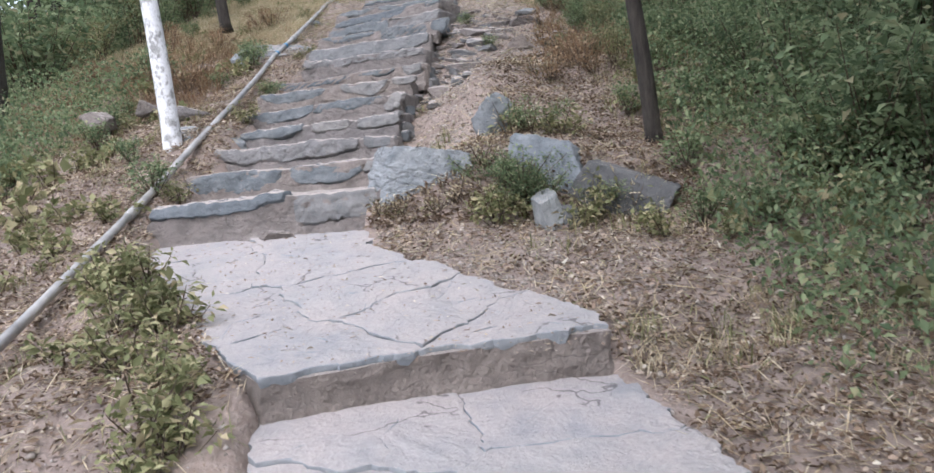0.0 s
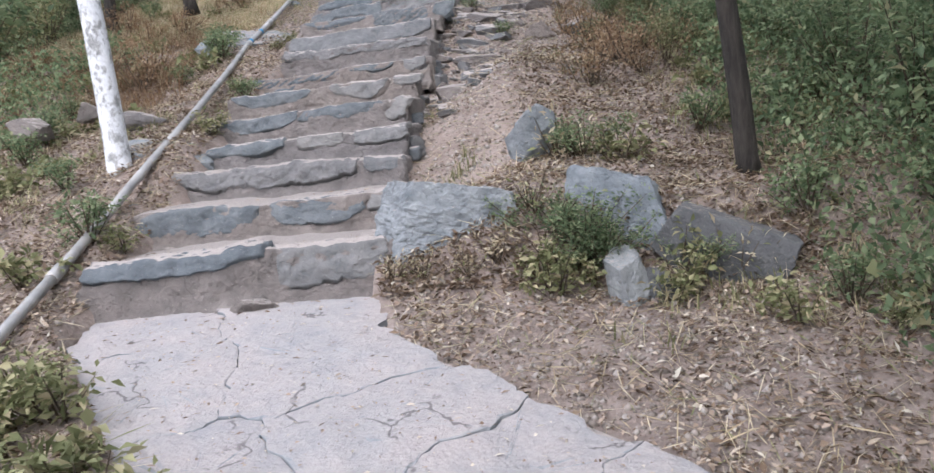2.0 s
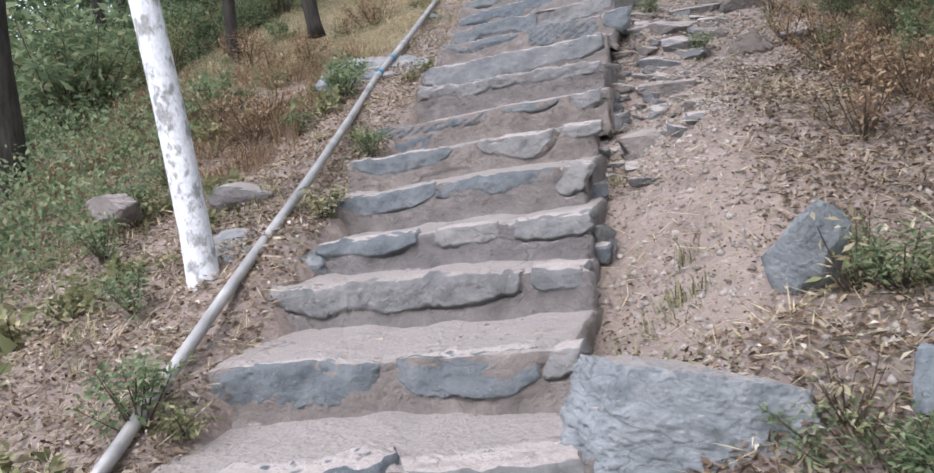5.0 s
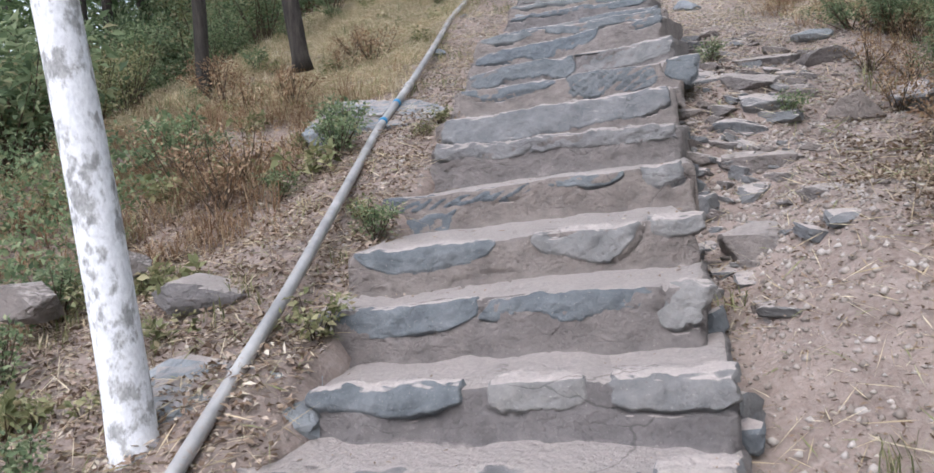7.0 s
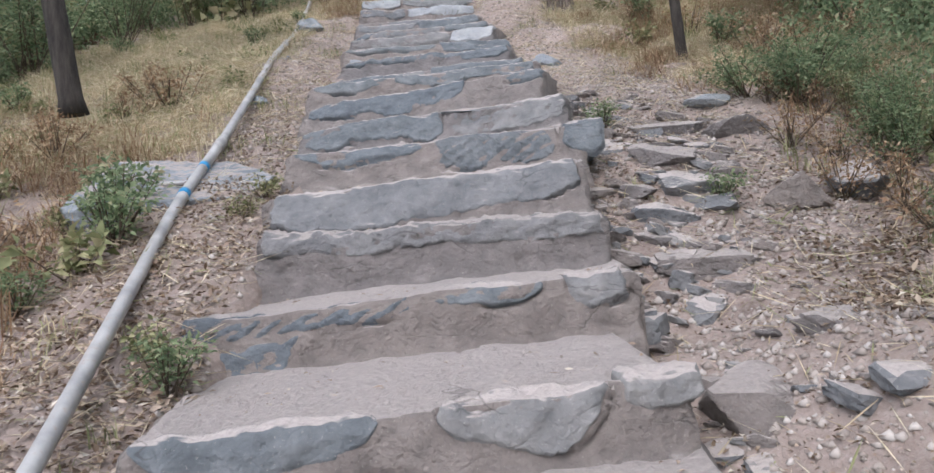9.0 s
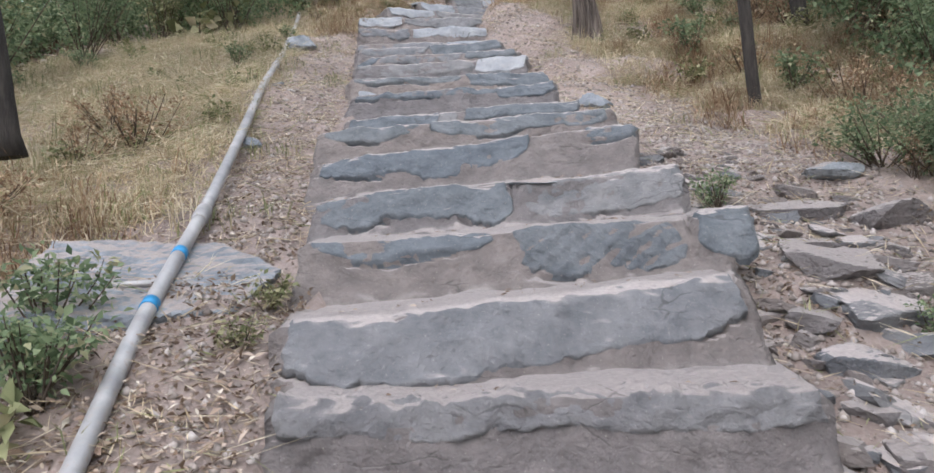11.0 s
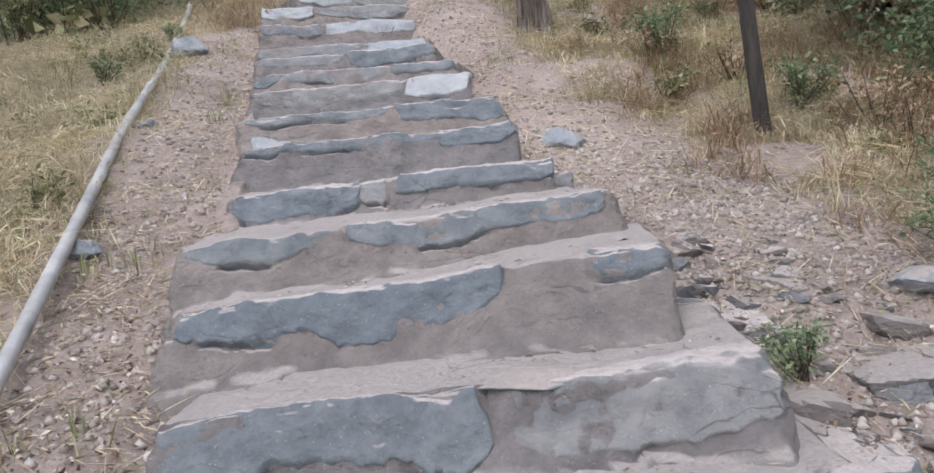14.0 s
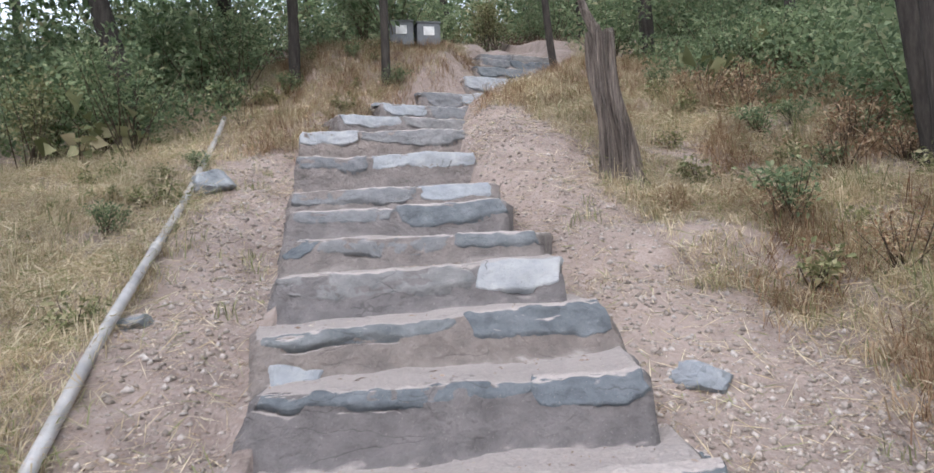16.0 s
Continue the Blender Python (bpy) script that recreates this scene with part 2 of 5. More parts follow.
def np_mesh(name, verts, faces, mat, smooth=False):
    """verts (n,3), faces (m,k) arrays"""
    me = bpy.data.meshes.new(name)
    verts, faces = np.asarray(verts, dtype=np.float32), np.asarray(faces, dtype=np.int32)
    k = faces.shape[1]
    me.vertices.add(len(verts))
    me.vertices.foreach_set("co", verts.ravel())
    me.loops.add(faces.size)
    me.loops.foreach_set("vertex_index", faces.ravel())
    me.polygons.add(len(faces))
    me.polygons.foreach_set("loop_start", np.arange(0, faces.size, k, dtype=np.int32))
    me.update(calc_edges=True)
    if smooth:
        me.polygons.foreach_set("use_smooth", np.ones(len(faces), dtype=bool))
    if mat:
        me.materials.append(mat)
    return me


def smooth(ob):
    ob.data.polygons.foreach_set("use_smooth", np.ones(len(ob.data.polygons), dtype=bool))
    return ob


class Waves:
    """Smooth random relief as a sum of waves, for whole arrays at once."""
    def __init__(self, seed, count, lo, hi):
        r = np.random.default_rng(seed)
        wl = np.exp(r.uniform(np.log(lo), np.log(hi), count))
        a = r.uniform(0, 2 * np.pi, count)
        self.kx, self.ky, self.ph = 2 * np.pi / wl * np.cos(a), 2 * np.pi / wl * np.sin(a), r.uniform(0, 6.28, count)
        self.amp = wl / np.sqrt((wl ** 2).sum() / 2)

    def __call__(self, x, y):
        x, y = np.asarray(x, float), np.asarray(y, float)
        out = np.zeros(np.broadcast(x, y).shape)
        for kx, ky, ph, a in zip(self.kx, self.ky, self.ph, self.amp):
            out += a * np.sin(kx * x + ky * y + ph)
        return out


# ---- the lie of the land ----
LINE_Y = [-300, -60, -10, -3, 0, 2, 3.4, 5.05, 6.08, 7.25, 8.15, 8.85, 9.28, 10.15, 11.2, 11.75, 12.9, 13.64, 14.69, 16.0, 17, 18.7, 22, 30, 45, 80, 300]
LINE_Z = [-14, -9, -2.6, -0.8, 0, 0.5, 0.76, 1.26, 1.61, 2.2, 2.43, 2.79, 3.04, 3.45, 3.8, 3.97, 4.36, 4.57, 4.91, 5.45, 5.85, 6.65, 7.9, 10.4, 13.0, 15.0, 10.0]
relief_big, relief_mid, relief_small = Waves(1, 10, 2.0, 6.0), Waves(2, 16, 0.5, 1.6), Waves(3, 24, 0.12, 0.4)


def line(y):
    return np.interp(y, LINE_Y, LINE_Z)


def path_x(y):
    """Left and right edge of the stonework."""
    left = np.interp(y, [-3, 0.9, 2.7, 3.1, 3.7, 4.6, 8.2, 9.2, 16.3, 16.8, 17.35, 17.85, 18.35, 19.0, 20.6, 22], [-1.0, -0.75, -0.95, -1.2, -1.6, -2.24, -2.24, -2.1, -2.06, -1.7, -1.3, -0.85, -0.3, -0.05, 0.3, 0.6])
    right = np.interp(y, [-3, 0.9, 2.6, 3.1, 3.5, 4.4, 5.2, 7.4, 8.2, 9.0, 9.7, 15.6, 16.6, 17.66, 18.18, 18.68, 19.28, 20.9, 22], [1.0, 0.8, 0.5, 0.33, 0.1, -0.8, -0.95, -0.95, -0.84, -0.9, -0.74, -0.7, -0.6, -0.38, 0.1, 0.6, 1.0, 1.45, 1.7])
    return left, right


def ground(x, y):
    x, y = np.asarray(x, float), np.asarray(y, float)
    off_left = np.interp(y, [0, 5, 6.5, 7.5, 8.5, 9.5, 12, 14, 16, 18], [-0.1, -0.08, -0.04, -0.15, -0.2, -0.26, -0.22, -0.18, -0.24, -0.29])
    off_right = np.interp(y, [3, 4.9, 5.2, 7.5, 8.5, 9, 10, 12.6, 13.2, 13.6, 17, 19], [-0.12, -0.12, 0.05, 0.08, -0.05, -0.12, -0.2, -0.2, -0.1, 0.12, 0.1, -0.05])
    edge = np.clip((x + 0.8) / 0.5, 0, 1)
    z = line(y) + np.where(x < -1.5, off_left * np.clip((-2.0 - x) / 0.4, 0, 1) - 0.18 * np.clip((x + 2.4) / 0.25, 0, 1), off_right * edge - 0.18 * (1 - edge))
    z = z + 0.48 * np.exp(-((x + 1.2) ** 2 / 3.0 + (y - 19.2) ** 2 / 3.0)) * np.clip((path_x(y)[0] - x) / 0.35, 0, 1)
    near = np.clip(1 - (np.abs(x + 1.4) - 8) / 20, 0, 1)
    z = z + (0.05 * relief_big(x, y) + 0.018 * relief_mid(x, y) + 0.007 * relief_small(x, y)) * near
    z = z - 0.10 * np.clip(-2.7 - x, 0, 2) - 0.3 * np.clip(-5.2 - x, 0, 25)
    z = z + 0.06 * np.clip(x - 0.8, 0, 6) - 0.05 * np.clip(x - 15, 0, 100)
    # bank above the boulders, and level earth before them
    bank = np.clip((x + 1.15) / 0.1, 0, 1) * np.clip((1.4 - x) / 0.6, 0, 1)
    low = np.clip((y - 3.2) / 0.6, 0, 1) * np.clip((5.07 - y) / 0.26, 0, 1)
    z = z - bank * low * np.clip(z - np.interp(y, [3.2, 4.2, 5.0], [0.66, 0.87, 1.06]), 0, 0.4)
    left, right = path_x(y)
    z = z + 0.15 * np.clip((4.9 - y) / 0.4, 0, 1) * np.clip((y - 2.2) / 0.5, 0, 1) * np.clip((left + 0.04 - x) / 0.06, 0, 1) * np.clip((x + 2.5) / 0.5, 0, 1)
    inside = np.clip((x - left - 0.03) / 0.08, 0, 1) * np.clip((right - 0.03 - x) / 0.08, 0, 1)
    return z - np.interp(y, [15.5, 17.0], [0.36, 0.2]) * inside


def ground1(x, y):
    return float(ground(x, y))


def spread(lo, hi, step, far, growth=1.18):
    mid = list(np.arange(lo, hi, step))
    a, s = [], step
    v = lo
    while v > -far:
        s *= growth
        v -= s
        a.append(v)
    b, s = [], step
    v = mid[-1]
    while v < far:
        s *= growth
        v += s
        b.append(v)
    return np.array(a[::-1] + mid + b)


gx, gy = spread(-5.2, 3.2, 0.05, 320), spread(0.0, 19.5, 0.055, 320)
GX, GY = np.meshgrid(gx, gy)
gv = np.stack([GX.ravel(), GY.ravel(), ground(GX, GY).ravel()], axis=1)
idx = np.arange(len(gx) * len(gy)).reshape(len(gy), len(gx))
gf = np.stack([idx[:-1, :-1].ravel(), idx[:-1, 1:].ravel(), idx[1:, 1:].ravel(), idx[1:, :-1].ravel()], axis=1)
ground_ob = new("ground", np_mesh("ground", gv, gf, SOIL, True))
tagged(ground_ob, "bare pinkish brown hillside earth with dry patches", "ground", kind="structure")


# ---- stones ----
def lattice(ix, iy, iz, seed):
    h = (ix * 374761393 + iy * 668265263 + iz * 2147483647 + seed * 974634777) & 0xffffffff
    h = ((h ^ (h >> 13)) * 1274126177) & 0xffffffff
    return ((h ^ (h >> 16)) & 0xffff) / 32767.5 - 1.0


def vnoise(x, y, z, seed=0):
    """Smooth value noise over whole arrays, from -1 to 1."""
    x, y, z = np.broadcast_arrays(np.asarray(x, float), np.asarray(y, float), np.asarray(z, float))
    ix, iy, iz = np.floor(x).astype(np.int64), np.floor(y).astype(np.int64), np.floor(z).astype(np.int64)
    fx, fy, fz = x - ix, y - iy, z - iz
    fx, fy, fz = fx * fx * (3 - 2 * fx), fy * fy * (3 - 2 * fy), fz * fz * (3 - 2 * fz)
    out = np.zeros(x.shape)
    for dx in (0, 1):
        for dy in (0, 1):
            for dz in (0, 1):
                w = (fx if dx else 1 - fx) * (fy if dy else 1 - fy) * (fz if dz else 1 - fz)
                out += w * lattice(ix + dx, iy + dy, iz + dz, seed)
    return out


def soft_step(x, lo, hi):
    t = np.clip((x - lo) / (hi - lo), 0, 1)
    return t * t * (3 - 2 * t)


def grid_faces(nu, nv):
    k = np.arange(nu * nv).reshape(nv, nu)
    return np.stack([k[:-1, :-1].ravel(), k[1:, :-1].ravel(), k[1:, 1:].ravel(), k[:-1, 1:].ravel()], axis=1)


# each step: left end and right end of its lip, and its stones as
# (from, to, stone, top edge behind the lip, bottom edge below it, how proud, taper of the ends)
S, D, R, H = SLATE, DUSTY, ROUGH, HATCHED
STEPS = [
    (-2.29, 4.97, 1.25, -0.84, 5.12, 1.285, [(0, 0.59, S, 0.22, 0.085, 0.035, 0.3), (0.60, 0.97, D, 0.2, 0.21, 0.012, 0.2), (0.98, 1.03, D, 0.12, 0.09, 0.01, 0.3)]),
    (-2.35, 5.69, 1.445, -0.96, 5.55, 1.495, [(0, 0.50, S, 0.06, 0.15, 0.006, 0.2), (0.55, 0.93, S, 0.08, 0.14, 0.012, 0.5), (0.94, 1.03, D, 0.1, 0.1, 0.012, 0.3)]),
    (-2.36, 6.25, 1.645, -0.92, 6.15, 1.665, [(0, 0.82, R, 0.10, 0.12, 0.022, 0.2), (0.84, 1.0, D, 0.2, 0.10, 0.014, 0.3)]),
    (-2.26, 6.60, 1.785, -0.92, 6.45, 1.85, [(0, 0.42, S, 0.12, 0.07, 0.03, 0.4), (0.48, 0.72, D, 0.16, 0.10, 0.01, 0.4), (0.74, 1.02, D, 0.2, 0.08, 0.016, 0.3)]),
    (-2.34, 7.05, 2.0, -0.94, 6.88, 2.07, [(0, 0.45, S, 0.05, 0.10, 0.012, 0.5), (0.47, 0.90, S, 0.04, 0.11, 0.008, 0.2), (0.92, 1.03, D, 0.14, 0.15, 0.012, 0.2)]),
    (-2.27, 7.34, 2.19, -0.92, 7.36, 2.26, [(0, 0.45, S, 0.08, 0.105, 0.014, 0.9), (0.55, 0.88, D, 0.14, 0.12, 0.014, 0.9), (0.89, 1.06, D, 0.2, 0.07, 0.016, 0.3)]),
    (-2.36, 8.17, 2.39, -0.84, 8.10, 2.47, [(0, 0.52, H, 0.05, 0.085, 0.008, 0.4), (0.54, 0.80, S, 0.09, 0.06, 0.006, 0.6), (0.06, 0.28, S, -0.13, 0.20, 0.004, 0.3), (0.86, 1.0, D, 0.2, 0.12, 0.012, 0.3)]),
    (-2.16, 8.60, 2.64, -0.86, 8.36, 2.665, [(0, 1.0, R, 0.09, 0.085, 0.016, 0.3)]),
    (-2.18, 8.88, 2.81, -0.84, 8.87, 2.91, [(0, 0.99, D, 0.12, 0.15, 0.014, 0.3)]),
    (-2.14, 9.42, 3.03, -0.76, 9.20, 3.10, [(0, 0.46, S, 0.06, 0.065, 0.008, 0.7), (0.50, 0.90, H, 0.05, 0.16, 0.010, 0.2), (0.93, 1.08, S, 0.1, 0.14, 0.016, 0.5)]),
    (-2.14, 9.88, 3.20, -0.77, 9.54, 3.285, [(0.0, 0.55, S, 0.05, 0.165, 0.012, 0.4), (0.57, 1.0, D, 0.12, 0.15, 0.006, 0.2)]),
    (-2.18, 10.40, 3.385, -0.80, 9.99, 3.505, [(0, 0.68, S, 0.06, 0.12, 0.014, 0.4), (0.84, 1.0, S, 0.12, 0.07, 0.014, 0.3)]),
    (-2.175, 10.66, 3.575, -0.72, 10.60, 3.66, [(0, 0.36, S, 0.05, 0.07, 0.012, 0.6), (0.37, 0.99, S, 0.06, 0.10, 0.010, 0.5)]),
    (-2.08, 11.42, 3.73, -0.765, 11.21, 3.795, [(0, 0.41, S, 0.09, 0.13, 0.014, 0.4), (0.42, 0.51, D, 0.06, 0.10, 0.008, 0.4), (0.52, 1.02, S, 0.14, 0.085, 0.024, 0.3)]),
    (-2.06, 11.98, 3.965, -0.775, 11.70, 3.995, [(0.0, 0.72, S, 0.04, 0.06, 0.006, 0.5), (0.73, 1.02, S, 0.10, 0.10, 0.02, 0.3)]),
    (-2.07, 12.32, 4.145, -0.66, 12.45, 4.195, [(0, 0.56, S, 0.06, 0.06, 0.012, 0.6), (0.57, 1.0, S, 0.08, 0.13, 0.012, 0.3), (0.0, 0.16, FLAG, -0.10, 0.17, 0.01, 0.3)]),
    (-2.04, 12.99, 4.36, -0.765, 12.79, 4.395, [(0, 0.70, D, 0.10, 0.11, 0.006, 0.3), (0.72, 1.02, FLAG, 0.10, 0.14, 0.012, 0.2)]),
    (-2.03, 13.60, 4.56, -0.75, 13.18, 4.53, [(0, 0.12, S, 0.1, 0.1, 0.016, 0.4), (0.13, 0.66, D, 0.10, 0.10, 0.006, 0.4), (0.67, 1.0, S, 0.14, 0.08, 0.014, 0.4)]),
    (-2.05, 14.16, 4.75, -0.79, 13.86, 4.76, [(0, 0.48, D, 0.10, 0.10, 0.008, 0.3), (0.5, 1.0, S, 0.10, 0.12, 0.018, 0.4)]),
    (-2.08, 14.78, 4.94, -0.70, 14.66, 4.955, [(0, 0.62, D, 0.1, 0.11, 0.01, 0.3), (0.63, 1.0, FLAG, 0.2, 0.12, 0.01, 0.3)]),
    (-2.08, 15.59, 5.285, -0.70, 15.50, 5.285, [(0, 0.40, D, 0.3, 0.14, 0.012, 0.3), (0.41, 1.0, FLAG, 0.3, 0.14, 0.012, 0.3)]),
    (-2.09, 16.45, 5.64, -0.60, 16.45, 5.64, [(0, 0.35, FLAG, 0.25, 0.13, 0.012, 0.3), (0.36, 1.0, D, 0.3, 0.15, 0.014, 0.3)]),
    (-1.75, 16.81, 5.86, -0.47, 17.20, 5.86, [(0, 0.45, FLAG, 0.2, 0.13, 0.012, 0.3), (0.46, 1.0, D, 0.2, 0.13, 0.014, 0.3)]),
    (-1.32, 17.35, 6.08, -0.38, 17.66, 6.09, [(0, 0.5, FLAG, 0.25, 0.15, 0.02, 0.3), (0.51, 1.0, D, 0.25, 0.17, 0.02, 0.3)]),
    (-0.85, 17.85, 6.30, 0.10, 18.18, 6.32, [(0, 0.45, D, 0.25, 0.15, 0.02, 0.3), (0.46, 1.0, FLAG, 0.25, 0.15, 0.02, 0.3)]),
    (-0.30, 18.35, 6.58, 0.62, 18.68, 6.60, [(0, 0.6, FLAG, 0.25, 0.17, 0.02, 0.3), (0.61, 1.0, S, 0.25, 0.17, 0.02, 0.3)]),
    (-0.05, 18.95, 6.86, 1.00, 19.28, 6.86, [(0, 0.6, S, 0.25, 0.15, 0.02, 0.3), (0.61, 1.0, D, 0.25, 0.15, 0.02, 0.3)]),
    (0.12, 19.75, 7.16, 1.22, 20.05, 7.16, [(0, 0.4, D, 0.25, 0.15, 0.02, 0.3), (0.41, 1.0, S, 0.25, 0.15, 0.02, 0.3)]),
    (0.30, 20.60, 7.46, 1.45, 20.90, 7.46, [(0, 0.4, D, 0.25, 0.15, 0.02, 0.3), (0.41, 1.0, D, 0.25, 0.15, 0.02, 0.3)]),
]


class StepFace:
    """The surface of one step: u along the lip, v down the riser (below zero: back over the tread)."""
    def __init__(self, n):
        xl, yl, zl, xr, yr, zr, self.stones = STEPS[n]
        self.n, self.left, self.right = n, np.array([xl, yl, zl]), np.array([xr, yr, zr])
        self.width = math.hypot(xr - xl, yr - yl)
        self.back = np.array([-(yr - yl), xr - xl, 0.0]) / self.width
        nxt = STEPS[n + 1] if n + 1 < len(STEPS) else (xl, yl + 0.6, zl + 0.2, xr, yr + 0.6, zr + 0.2, [])
        prev = STEPS[n - 1] if n else (xl, 0, 1.0, xr, 0, 1.02, [])
        self.depth = (max(0.12, nxt[1] - yl), max(0.12, nxt[4] - yr))
        self.rise = (max(0.08, zl - prev[2]), max(0.08, zr - prev[5]))
        lean = 0.35 if n < 8 or n > 19 else 0.72
        room = (yl - prev[1], yr - prev[4]) if n else (1.0, 1.0)
        self.lean = tuple(min(lean * h, 0.62 * d) / h for h, d in zip(self.rise, room))

    def __call__(self, u, v, out=0.0):
        s = u / self.width
        p = self.left + (self.right - self.left) * s[..., None]
        depth = self.depth[0] + (self.depth[1] - self.depth[0]) * s
        rise = self.rise[0] + (self.rise[1] - self.rise[0]) * s
        q = self.n * 7.3
        down, behind = np.maximum(v, 0), np.maximum(-v, 0)
        frac = down / np.maximum(rise, 0.08)
        lean = self.lean[0] + (self.lean[1] - self.lean[0]) * s
        fwd = lean * down + 0.035 * np.clip((frac - 0.75) / 0.25, 0, 1.2) ** 2
        lip = np.exp(-np.abs(v) / 0.02)
        fwd = fwd - 0.008 * lip
        z = -down + 0.022 * np.clip(behind / depth, 0, 1.2) - 0.006 * lip
        z = z + 0.014 * vnoise(u * 2.6 + q, q, 0) + 0.007 * vnoise(u * 8 + q, q, 3) + 0.004 * vnoise(u * 21, q, 5) * np.exp(-behind / 0.1)
        fwd = fwd + 0.022 * vnoise(u * 2.1, q, 9) + 0.012 * vnoise(u * 7, q, 11)
        x0 = p[..., 0] - self.back[0] * (fwd - behind)
        y0 = p[..., 1] - self.back[1] * (fwd - behind)
        z0 = p[..., 2] + z
        face = soft_step(v, -0.03, 0.03)
        rough = 0.012 * vnoise(u * 5, z0 * 7, y0 * 5, 1) + 0.008 * vnoise(u * 13, z0 * 18, y0 * 13, 2) + 0.005 * vnoise(u * 36, z0 * 42, y0 * 36, 3)
        d = rough * (0.5 + 0.5 * face) + out
        tilt = np.arctan(lean) * 0.9
        ahead, up = face * np.cos(tilt), 1 - face * (1 - np.sin(tilt))
        return np.stack([x0 - self.back[0] * d * ahead, y0 - self.back[1] * d * ahead, z0 + d * up], axis=-1)


def stone_bounds(face, i, u):
    a, b, mat, top, bottom, proud, taper = face.stones[i]
    mid, half = (a + b) / 2 * face.width, (b - a) / 2 * face.width
    k = np.clip(np.abs(u - mid) / half, 0, 1)
    end = 1 - taper * k ** 5
    q = face.n * 3.1 + i * 5.7
    low = bottom * (1.0 + 0.22 * vnoise(u * 2.6, q, 1) + 0.12 * np.round(2 * vnoise(u * 7, q, 2)) / 2 + 0.05 * vnoise(u * 40, q, 2)) * end
    high = -top * (0.85 + 0.35 * vnoise(u * 4.2, q, 3) + 0.15 * vnoise(u * 17, q, 4)) * (end if top > 0 else 1.0)
    return mid, half, high, low


def stone_piece(face, i):
    """One split stone set in the riser: layered broken face, ragged outline, edges running back into the bed."""
    a, b, mat, top, bottom, proud, taper = face.stones[i]
    cell = 0.011 if face.n < 16 else 0.02
    mid, half, _, _ = stone_bounds(face, i, np.zeros(1))
    nu = max(8, int(2 * half / cell))
    nv = max(8, int((bottom + top) / (cell * 0.8)))
    ramp_in = np.array([0.0, 0.004, 0.009])
    us = mid - half + np.concatenate([ramp_in, np.linspace(0.014, 2 * half - 0.014, nu), 2 * half - ramp_in[::-1]])
    ps = np.concatenate([[0, 0.012, 0.03], np.linspace(0.05, 0.95, nv), [0.97, 0.988, 1]])
    U, P = np.meshgrid(us, ps)
    _, _, high, low = stone_bounds(face, i, U)
    V = high + (low - high) * P
    q = face.n * 1.7 + i * 11.3
    side = np.minimum(U - (mid - half), mid + half - U)
    U = U + 0.022 * vnoise(V * 11, q, 1) + 0.009 * vnoise(V * 34, q, 2) + 0.05 * (hash_unit(face.n * 9 + i) - 0.5) * V / 0.1
    edge = np.minimum(side, np.minimum((V - high), (low - V)))
    hold = soft_step(edge, 0.0, 0.007 + 0.02 * soft_step(vnoise(U * 5, V * 9, q, 17), -0.1, 0.5))
    layer = vnoise(U * 1.7 + 0.3 * V, q, (V + 0.10 * U + 0.02 * vnoise(U * 5, q, 8)) * 24)
    step_down = np.round(layer * 2.2) / 2.2
    crag = (0.011 if mat is ROUGH else 0.006)
    relief = 0.006 * step_down + crag * (vnoise(U * 24, V * 30, q, 4) + 0.6 * vnoise(U * 55, V * 60, q, 5)) + 0.009 * vnoise(U * 4, V * 6, q, 6)
    if mat is HATCHED:
        relief = relief + 0.006 * np.sin((U * 0.75 + V * 1.2) * 95 + 3.5 * vnoise(U * 6, V * 6, q, 7)) * soft_step(V, 0.0, 0.02)
    chip = np.maximum(0, vnoise(U * 6, q, 13) - 0.25) * np.exp(-np.abs(V) / 0.03)
    out = (proud * 0.6 + relief * 0.9 - 0.03 * chip) * hold - 0.022 * (1 - hold)
    v = face(U, V, out).reshape(-1, 3)
    return np_mesh("stone", v, grid_faces(U.shape[1], U.shape[0]), mat)


def hash_unit(k):
    return float(lattice(np.int64(k), np.int64(3), np.int64(5), 1)) * 0.5 + 0.5


